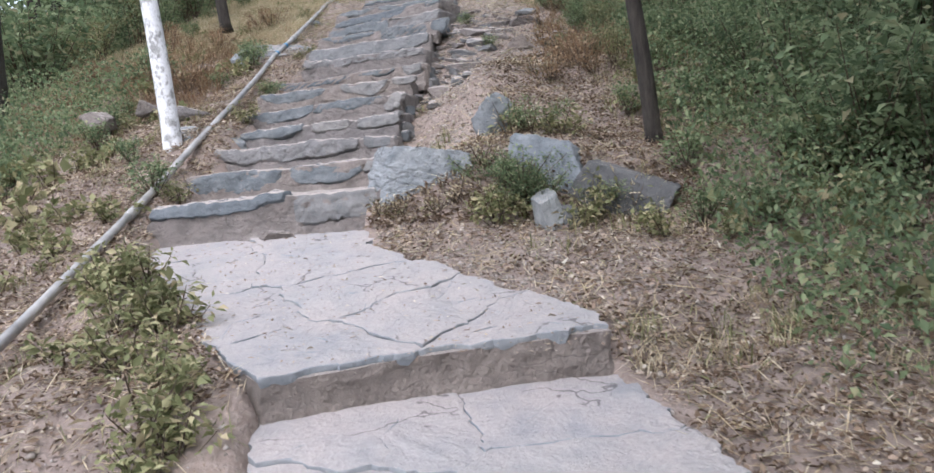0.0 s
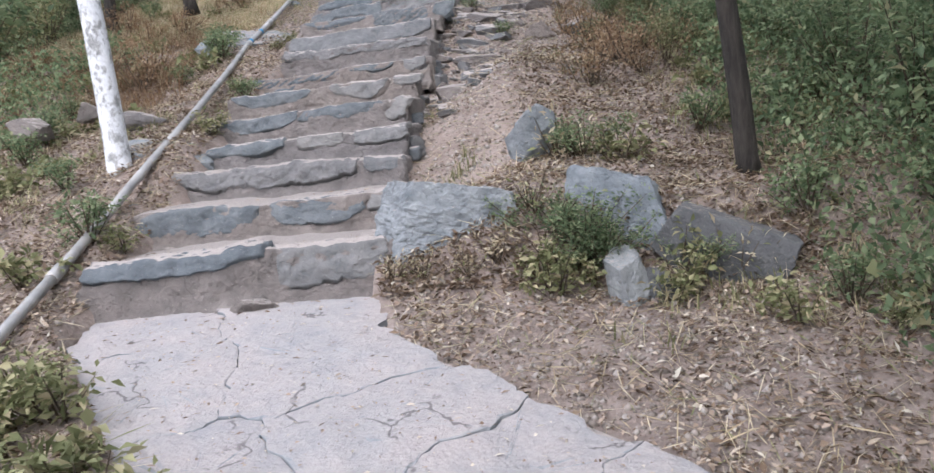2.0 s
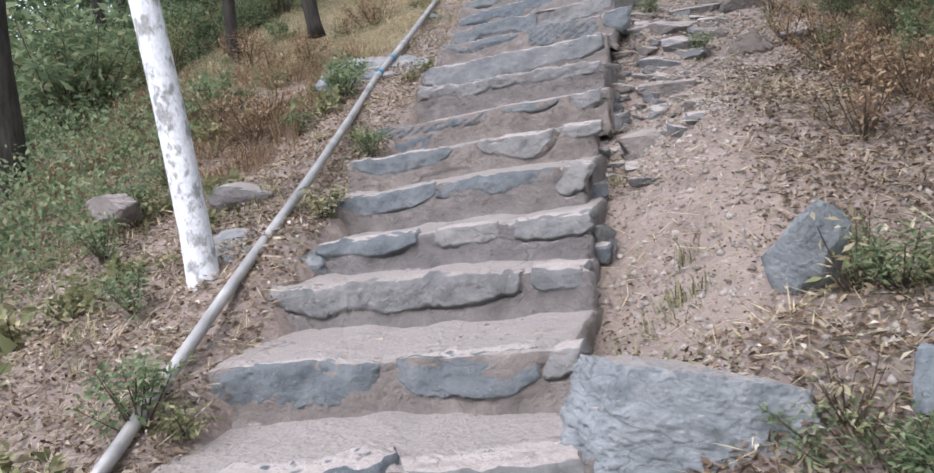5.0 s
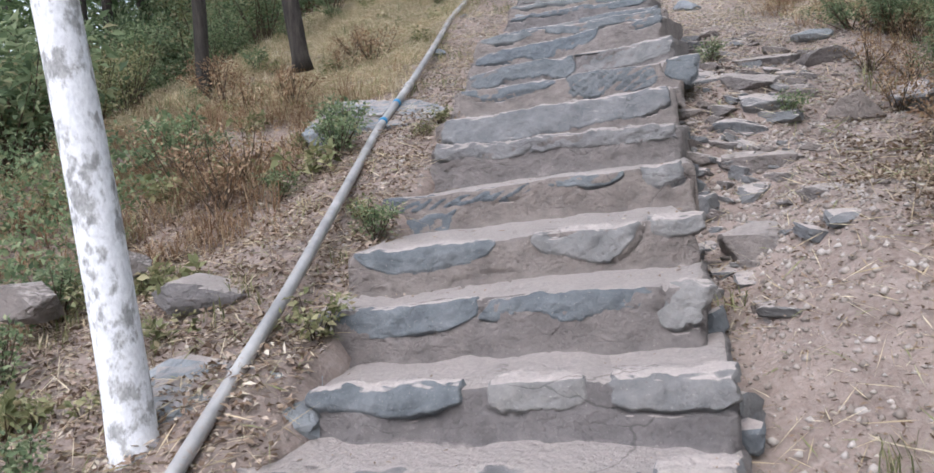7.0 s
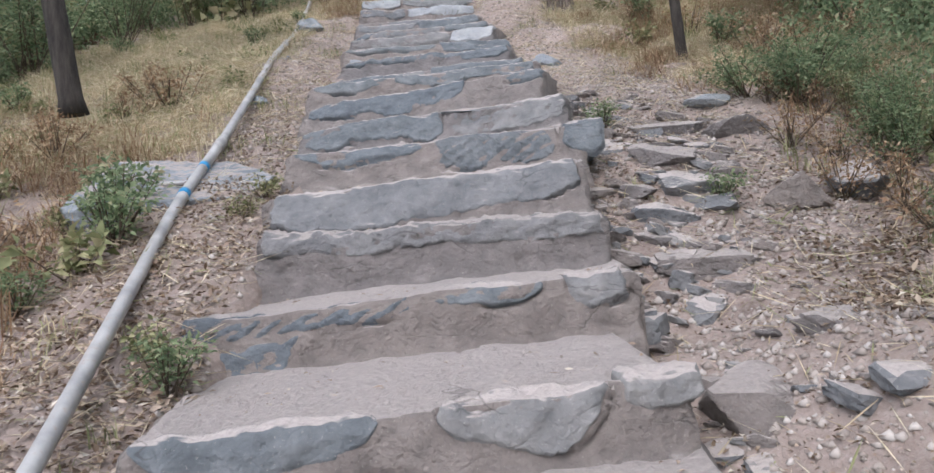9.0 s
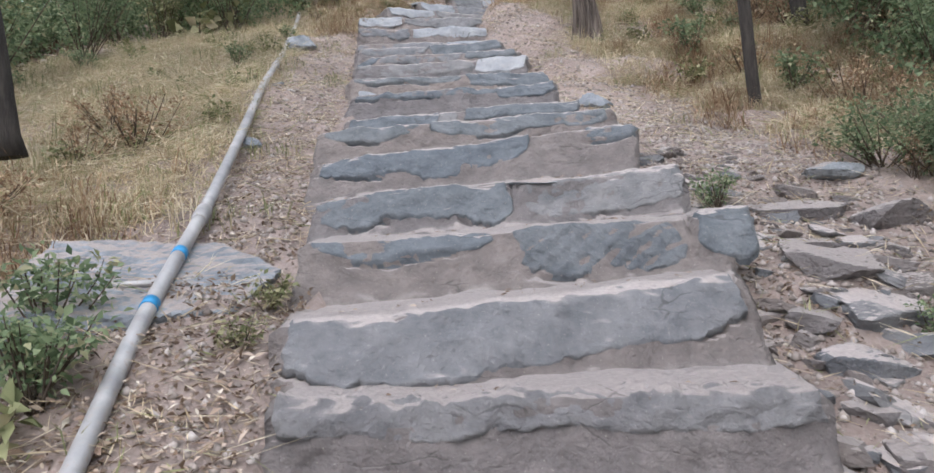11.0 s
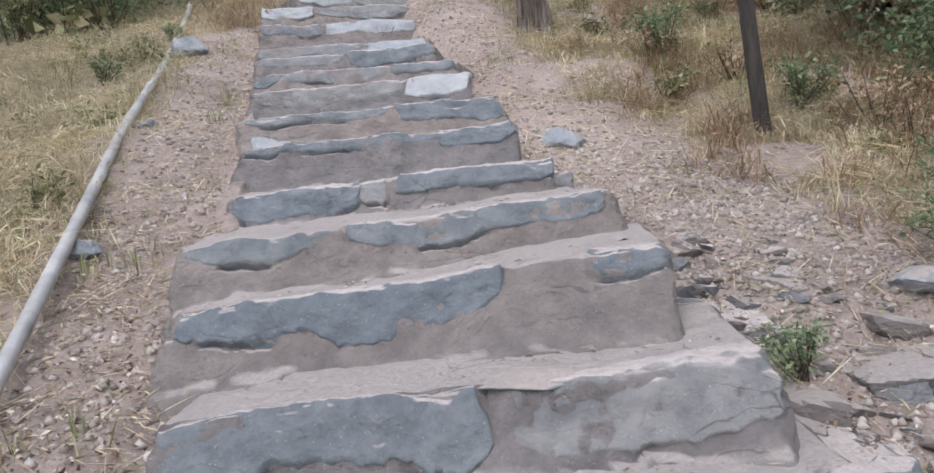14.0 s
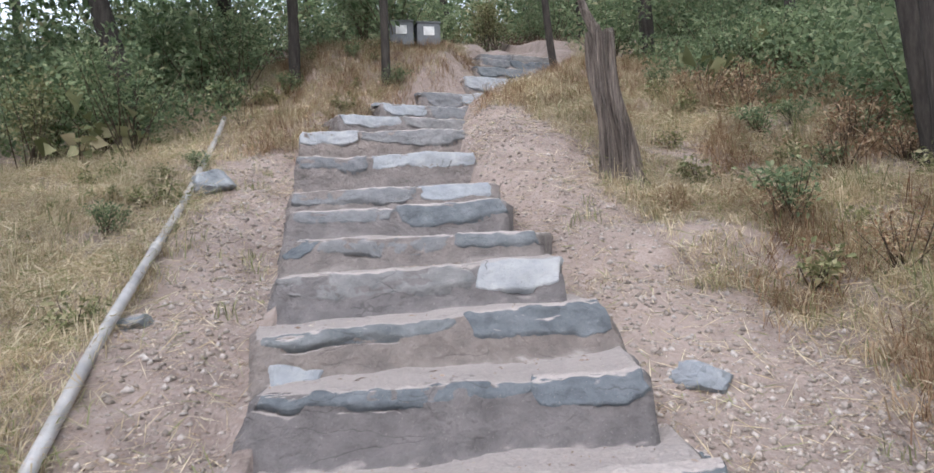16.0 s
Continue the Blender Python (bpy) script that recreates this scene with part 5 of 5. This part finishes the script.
for i, (x, y, k, s, lab) in enumerate(WEEDS):
    plant("weed", weed_kinds[k], (x, y, ground1(x, y)), lab, "weed", "weeds along the path", s, i * 67.0)
for i in range(190):
    if i % 3:
        x, y = rng.uniform(0.85, 3.4), rng.uniform(3.6, 10.5)
    else:
        x, y = rng.uniform(-5.0, -2.7), rng.uniform(3.0, 9.5)
    plant("weed", weed_kinds[rng.choice((0, 1, 1, 3, 2))], (x, y, ground1(x, y)), "low green weed growing in dead leaves", "weed", "weeds in the leaf litter", rng.uniform(0.6, 1.3), rng.uniform(0, 360))

for i in range(26):
    x, y = rng.uniform(-2.9, -0.6), rng.uniform(17.2, 20.2)
    l, r_ = path_x(y)
    if x < float(l) - 0.25:
        plant("weed", weed_kinds[rng.choice((0, 1, 2, 5))], (x, y, ground1(x, y)), "green weed on the bare bank above the pipe", "weed", "weeds above the pipe's end", rng.uniform(0.6, 1.1), rng.uniform(0, 360))

for i in range(70):
    x, y = (rng.uniform(-5.2, -2.9), rng.uniform(9.5, 17.3)) if i % 2 else (rng.uniform(0.7, 3.2), rng.uniform(11, 17.5))
    plant("weed", weed_kinds[rng.choice((0, 0, 1, 2))], (x, y, ground1(x, y)), "green weed standing in dry grass", "weed", "weeds in the dry grass", rng.uniform(0.6, 1.2), rng.uniform(0, 360))

dead_kind = plant_meshes(REDSTRAW, 8, 16, 0.38, 520, 0.035, 0.35, 0.32)
for i in range(46):
    x, y = (rng.uniform(0.75, 3.2), rng.uniform(10.8, 17.8)) if i % 3 else (rng.uniform(-5.6, -3.2), rng.uniform(8.0, 12.0))
    plant("dead_herb", dead_kind, (x, y, ground1(x, y)), "withered reddish brown herb in dry grass", "dead plant", "withered herbs", rng.uniform(0.6, 1.15), rng.uniform(0, 360))

# ---- bushes of the wood's edge ----
bush_kinds = [plant_meshes(GREEN, 20 + i, 16, 1.0, 1500, 0.06, 0.42, 0.6) for i in range(4)] + [plant_meshes(GREEN, 30, 14, 1.0, 800, 0.09, 0.5, 0.65), plant_meshes(WEED, 31, 14, 1.0, 1100, 0.06, 0.4, 0.6)]


def bush(x, y, s, k, label, group):
    plant("bush", bush_kinds[k], (x, y, ground1(x, y)), label, "bush", group, s, rng.uniform(0, 360))


count = 0
while count < 175:
    x, y = rng.uniform(1.5, 9.5), rng.uniform(4.0, 24)
    edge = float(np.interp(y, [4, 6, 9, 11, 16, 18, 24], [1.9, 1.35, 1.05, 1.7, 2.4, 2.2, 4.5]))
    if x < edge or (x > 5.5 and rng.random() < 0.35):
        continue
    bush(x, y, rng.uniform(0.45, 0.95) * (1 + 0.14 * max(0, x - 3)), rng.choice((0, 1, 2, 3, 4)), "dense green bush at the wood's edge", "bushes on the wooded side")
    count += 1
for k in range(34):
    x, y = rng.uniform(0.5, 1.3), rng.uniform(6.9, 10.2)
    if x > 0.5 + 0.25 * max(0, 8 - y):
        bush(x, y, rng.uniform(0.2, 0.4), rng.choice((0, 1, 2, 3, 5)), "low green bush spilling over the leafy bank", "bushes on the leafy bank")
for k in range(30):
    x, y = rng.uniform(0.3, 1.2), rng.uniform(6.6, 10.2)
    plant("dead_herb", dead_kind, (x, y, ground1(x, y)), "withered reddish brown herb on the leafy bank", "dead plant", "withered herbs", rng.uniform(0.5, 0.9), rng.uniform(0, 360))
count = 0
while count < 96:
    x, y = rng.uniform(-12, -2.8), rng.uniform(5.5, 24)
    if x > -5.5 and y < 17.6 - (-3.0 - x) * 1.3 or x < -9 and rng.random() < 0.5:
        continue
    if x > -5.4 and y < 8.2:
        continue
    bush(x, y, rng.uniform(0.6, 1.2) * (1 + 0.08 * max(0, -5 - x)), rng.choice((0, 1, 2, 3, 4, 5)), "dense green bush below the trees", "bushes on the open side")
    count += 1
for k in range(42):
    x, y = rng.uniform(-4, 6.0), rng.uniform(19.5, 28)
    l, r_ = path_x(y)
    if float(l) - 0.5 < x < float(r_) + 0.6 and y < 24:
        continue
    bush(x, y, rng.uniform(0.6, 1.2), rng.choice((0, 1, 4, 5, 5)), "sunlit green bush above the path", "bushes above the path")


# ---- trees ----
def crown_mesh(seed, height, low, radius, leaves, leaf):
    r = np.random.default_rng(seed)
    clumps = r.normal(0, 1, (46, 3))
    clumps /= np.linalg.norm(clumps, axis=1, keepdims=True)
    clumps *= r.uniform(0.35, 1.0, (46, 1))
    centre = np.array([0, 0, (height + low) / 2])
    c = clumps * np.array([radius, radius, (height - low) / 2]) + centre
    pick = r.integers(0, len(c), leaves)
    pos = c[pick] + r.normal(0, 1, (leaves, 3)) * np.array([0.42, 0.42, 0.26])
    d = r.normal(0, 1, (leaves, 3)) * np.array([1, 1, 0.5]) - np.array([0, 0, 0.3])
    L = r.uniform(0.6, 1.3, leaves) * leaf
    v, f = leaf_cloud(pos, d, L, L * 0.5)
    return np_mesh("crown", v, f, CROWN), c


crowns = [crown_mesh(60 + i, 8.5, 4.6 - 0.5 * (i % 2), 2.0, 1900, 0.12) for i in range(3)]
low_crowns = [crown_mesh(70 + i, 7.5, 1.0, 2.2, 5200, 0.14) for i in range(3)]


def tree(name, x, y, radius, top_dx, label, mat, crown=None, height=7.5, z=None, group="", top_dy=0.0, wob=0.12, dressed=None):
    z0 = ground1(x, y) - 0.08 if z is None else z
    e = tagged(new(name), label, "tree", group)
    e.matrix_world = pose(x, y, z0)
    n = 30
    r = random.Random(int(abs(x * 100) + y * 10))
    ax, ay = r.uniform(0, 6), r.uniform(0, 6)
    pts, rad = [], []
    for i in range(n + 1):
        h = height * (i / n) ** 1.25
        pts.append((top_dx * h + 0.02 * h * math.sin(ax + h * 1.4) * 0.8, top_dy * h + 0.015 * h * math.sin(ay + h * 1.1), h))
        flare = 1 + 0.3 * math.exp(-h / 0.07)
        rad.append(radius * flare * (1 - 0.75 * (h / height) ** 1.1))
    if dressed:
        cut = next(i for i in range(n + 1) if pts[i][2] > dressed)
        part("trunk", tube(pts[:cut + 1], rad[:cut + 1], 20, r.uniform(0, 9), 0.05), WHITEWASH, e, "whitewashed flaking lower trunk")
        part("upper_trunk", tube(pts[cut:], rad[cut:], 14, r.uniform(0, 9), wob), mat, e, "bare brown upper trunk")
    else:
        part("trunk", tube(pts, rad, 16, r.uniform(0, 9), wob), mat, e)
    if crown:
        me, clumps = crown
        tagged(mesh_part("crown", me, None, e), kind="stuff")
        for i in range(7):
            c = clumps[(i * 5) % len(clumps)]
            h = max(0.3 * height, min(height * 0.9, c[2] - 0.9))
            p0 = Vector((top_dx * h, top_dy * h, h))
            p1 = Vector(c)
            mid = (p0 + p1) / 2 + Vector((0, 0, 0.25))
            part("limb", tube([p0, (p0 + mid) / 2 + Vector((0, 0, 0.04)), mid, p1], [radius * 0.42, radius * 0.34, radius * 0.25, radius * 0.08], 7, i, 0.1), mat, e)
    return e


tree("tree", -2.69, 6.33, 0.074, -0.065, "slender leaning tree with a whitewashed flaking trunk", BARK, crowns[0], 8.0, z=1.60, dressed=3.2)
tree("tree", 0.93, 5.50, 0.055, -0.09, "dark slender leaning tree standing in leaf litter", BARK, crowns[1], 8.0, z=1.42)
tree("tree", 0.74, 12.02, 0.046, -0.085, "thin dark leaning tree standing in dry grass", BARK, crowns[2], 7.0, z=3.76)
tree("tree", 2.12, 13.9, 0.075, -0.16, "dark crooked leaning tree among bushes", BARK, crowns[0], 8.0)
tree("tree", -3.72, 10.80, 0.075, -0.11, "dark leaning tree standing in dry grass", BARK, crowns[1], 8.0, z=3.48)
tree("tree", -5.0, 11.5, 0.07, 0.01, "thin dark tree behind the grass", BARK, crowns[0], 7.5, group="trees of the wood")
tree("tree", -5.6, 8.6, 0.13, 0.05, "thick dark tree in shade below the path", BARK, crowns[2], 8.5, group="trees of the wood")
tree("tree", -1.22, 18.2, 0.05, -0.01, "thin straight tree beside the bins", BARK, crowns[2], 7.5, group="trees of the wood")
tree("tree", 1.02, 19.3, 0.05, -0.09, "thin pale tree at the upper path", BARK, crowns[0], 7.5, group="trees of the wood")
tree("tree", -2.25, 18.6, 0.07, 0.0, "thin dark tree above the pipe's end", BARK, low_crowns[1], 7.5, group="trees of the wood")
tree("tree", -3.8, 18.0, 0.12, -0.27, "thick leaning forked tree among bushes", BARK, low_crowns[2], 8.5, group="trees of the wood")
tree("tree", 2.5, 19.8, 0.10, -0.02, "brown tree behind the dead stump", BARK, crowns[1], 8.5, group="trees of the wood")
for k in range(22):
    x, y = rng.uniform(-17, -7.5), rng.uniform(7, 30)
    tree("tree", x, y, rng.uniform(0.07, 0.14), rng.uniform(-0.12, 0.05), "dark green-leaved tree of the wood, or unseen one added for shade", BARK, low_crowns[k % 3] if k % 3 else crowns[k % 2], rng.uniform(7, 9), group="trees of the wood", wob=0.1)
for k in range(15):
    x, y = rng.uniform(3.4, 15), rng.uniform(8, 32)
    tree("tree", x, y, rng.uniform(0.07, 0.14), rng.uniform(-0.12, 0.05), "dark green-leaved tree of the wood, or unseen one added for shade", BARK, low_crowns[k % 3], rng.uniform(7, 9), group="trees of the wood", wob=0.1)
for k in range(12):
    x, y = rng.uniform(-9, 10), rng.uniform(24, 40)
    tree("tree", x, y, rng.uniform(0.08, 0.15), rng.uniform(-0.1, 0.05), "dark green-leaved tree of the wood, or unseen one added for shade", BARK, low_crowns[k % 3], rng.uniform(7, 9), group="trees of the wood", wob=0.1)

# trees added out of view so their crowns shade the lower right side
for x, y in ((3.9, 4.2), (4.6, 7.2), (2.4, -0.8), (4.2, 1.2), (6.0, 3.0), (3.4, -3.5)):
    tree("tree", x, y, 0.09, -0.06, "dark green-leaved tree of the wood, or unseen one added for shade", BARK, low_crowns[int(x * 10) % 3], 8.0, group="trees of the wood", wob=0.1)

# denser crown for more unseen trees, added to darken the right bank
shade_crown = crown_mesh(75, 8.5, 3.9, 2.4, 6500, 0.16)
for x, y in ((2.4, 0.6), (3.3, 2.6), (2.9, -1.8), (4.4, -0.6), (3.6, 5.6), (3.3, 7.6), (3.4, 9.6)):
    tree("tree", x, y, 0.09, 0.02, "dark green-leaved tree of the wood, or unseen one added for shade", BARK, shade_crown, 8.5, group="trees of the wood", wob=0.1)

for x, y in ((-4.8, 20.5), (-6.2, 19.5), (-3.4, 22.0), (-7.4, 22.0), (-5.6, 23.5)):
    tree("tree", x, y, 0.09, -0.04, "dark green-leaved tree of the wood, or unseen one added for shade", BARK, low_crowns[int(-x * 10) % 3], 8.0, group="trees of the wood", wob=0.1)

# dead stump
stump = tagged(new("dead_stump"), "tall splintered dead tree stump with peeling bark", "stump")
stump.matrix_world = pose(0.26, 14.77, ground1(0.26, 14.77) - 0.12)
bm = bmesh.new()
rings, n, sides = [], 22, 28
for i in range(n + 1):
    h = 1.16 * i / n
    ring = []
    for s in range(sides):
        a = 2 * math.pi * s / sides
        ridge = noise.noise(Vector((math.cos(a) * 3.2, math.sin(a) * 3.2, h * 0.7)))
        fine = noise.noise(Vector((math.cos(a) * 9, math.sin(a) * 9, h * 1.5)))
        rr = (0.098 + 0.085 * math.exp(-h / 0.14) - 0.012 * h) * (1 + 0.7 * ridge + 0.5 * fine)
        top = h + (0.10 * noise.noise(Vector((math.cos(a) * 2.4, math.sin(a) * 2.4, 4))) if i > n - 3 else 0)
        ring.append(bm.verts.new((rr * math.cos(a) - 0.07 * h + 0.018 * math.sin(h * 5.5), rr * math.sin(a), top)))
    rings.append(ring)
for r0, r1 in zip(rings, rings[1:]):
    for s in range(sides):
        bm.faces.new((r0[s], r0[(s + 1) % sides], r1[(s + 1) % sides], r1[s]))
bm.faces.new(rings[-1])
bmesh.ops.recalc_face_normals(bm, faces=bm.faces)
part("stump_trunk", bm, DEADWOOD, stump)
part("broken_limb", tube([(-0.04, 0, 0.9), (-0.11, 0.0, 1.12), (-0.20, 0.0, 1.30), (-0.26, 0.02, 1.5)], [0.06, 0.05, 0.035, 0.02], 9, 3, 0.2), DEADWOOD, stump, "bare broken limb")

# ---- bins beside the upper path ----
for i, x in enumerate((-0.93, -0.60)):
    b_ = tagged(new("litter_bin"), "dark grey box bin with a white notice", "bin", "pair of bins")
    b_.matrix_world = pose(x, 19.5, ground1(x, 19.5) - 0.02, 0, 0, -4 + 8 * i)
    bm = bmesh.new()
    bmesh.ops.create_cube(bm, size=1.0, matrix=Matrix.LocRotScale((0, 0, 0.15), None, (0.3, 0.3, 0.3)))
    bmesh.ops.bevel(bm, geom=bm.edges[:], offset=0.012, segments=2, affect='EDGES')
    part("bin_body", bm, BIN, b_)
    bm = bmesh.new()
    bmesh.ops.create_cube(bm, size=1.0, matrix=Matrix.LocRotScale((0, 0, 0.312), None, (0.32, 0.32, 0.025)))
    bmesh.ops.bevel(bm, geom=bm.edges[:], offset=0.008, segments=2, affect='EDGES')
    part("bin_lid", bm, BIN, b_)
    bm = bmesh.new()
    bmesh.ops.create_cube(bm, size=1.0, matrix=Matrix.LocRotScale((0, -0.153, 0.2), None, (0.14, 0.006, 0.11)))
    part("notice", bm, WHITE, b_, "plain white notice plate")

# ---- the far wood ----
def far_leaves(seed, count, x0, x1, y0, y1, h, leaf):
    r = np.random.default_rng(seed)
    x, y = r.uniform(x0, x1, count), r.uniform(y0, y1, count)
    lump = Waves(seed + 40, 10, 3, 9)(x, y)
    z = ground(x, y) + r.random(count) ** 1.3 * np.clip(h * (0.75 + 0.35 * lump), 0.4, 20)
    d = r.normal(0, 1, (count, 3))
    L = r.uniform(0.6, 1.4, count) * leaf
    return leaf_cloud(np.stack([x, y, z], axis=1), d, L, L * 0.55)


for seed, cnt, x0, x1, y0, y1, h, leaf in ((5, 80000, -15, -7.2, 7, 30, 1.5, 0.09), (15, 60000, -13, -4.6, -6, 7.5, 0.4, 0.07), (17, 8000, -5.5, -2.9, -3, 4.5, 0.2, 0.05), (16, 24000, 2.4, 11, -7, 5, 0.45, 0.06), (6, 90000, 2.6, 13, 5, 32, 1.5, 0.09), (7, 30000, -7, 9, 25, 36, 2.2, 0.12), (8, 20000, 1.7, 4.2, 4.0, 11.5, 0.42, 0.05), (9, 20000, 2.1, 4.5, 10.5, 20, 0.6, 0.06),
                                           (12, 14000, 1.0, 2.6, 2.6, 8.0, 0.24, 0.04), (18, 5000, 1.0, 2.2, 6.5, 11.0, 0.3, 0.04), (13, 9000, -6, -2.8, 17.6, 21, 0.5, 0.06), (10, 14000, -6.0, -3.9, 4.5, 9.5, 0.26, 0.045), (11, 30000, -9, -3.6, 17.5, 26, 1.0, 0.08),
                                           (1, 30000, -40, -14, 0, 45, 9, 0.3), (2, 26000, 12, 34, 2, 45, 9, 0.3), (3, 26000, -20, 20, 36, 60, 8, 0.32), (4, 20000, -40, 40, -40, -12, 9, 0.4)):
    v, f = far_leaves(seed, cnt, x0, x1, y0, y1, h, leaf)
    near = leaf < 0.13
    tagged(new("undergrowth" if near else "far_wood", np_mesh("leaf_mass", v, f, GREEN if near else CROWN)), "dense green undergrowth leaves below the trees" if near else "dense green leaves of the wood beyond", "undergrowth" if near else "wood", kind="stuff")
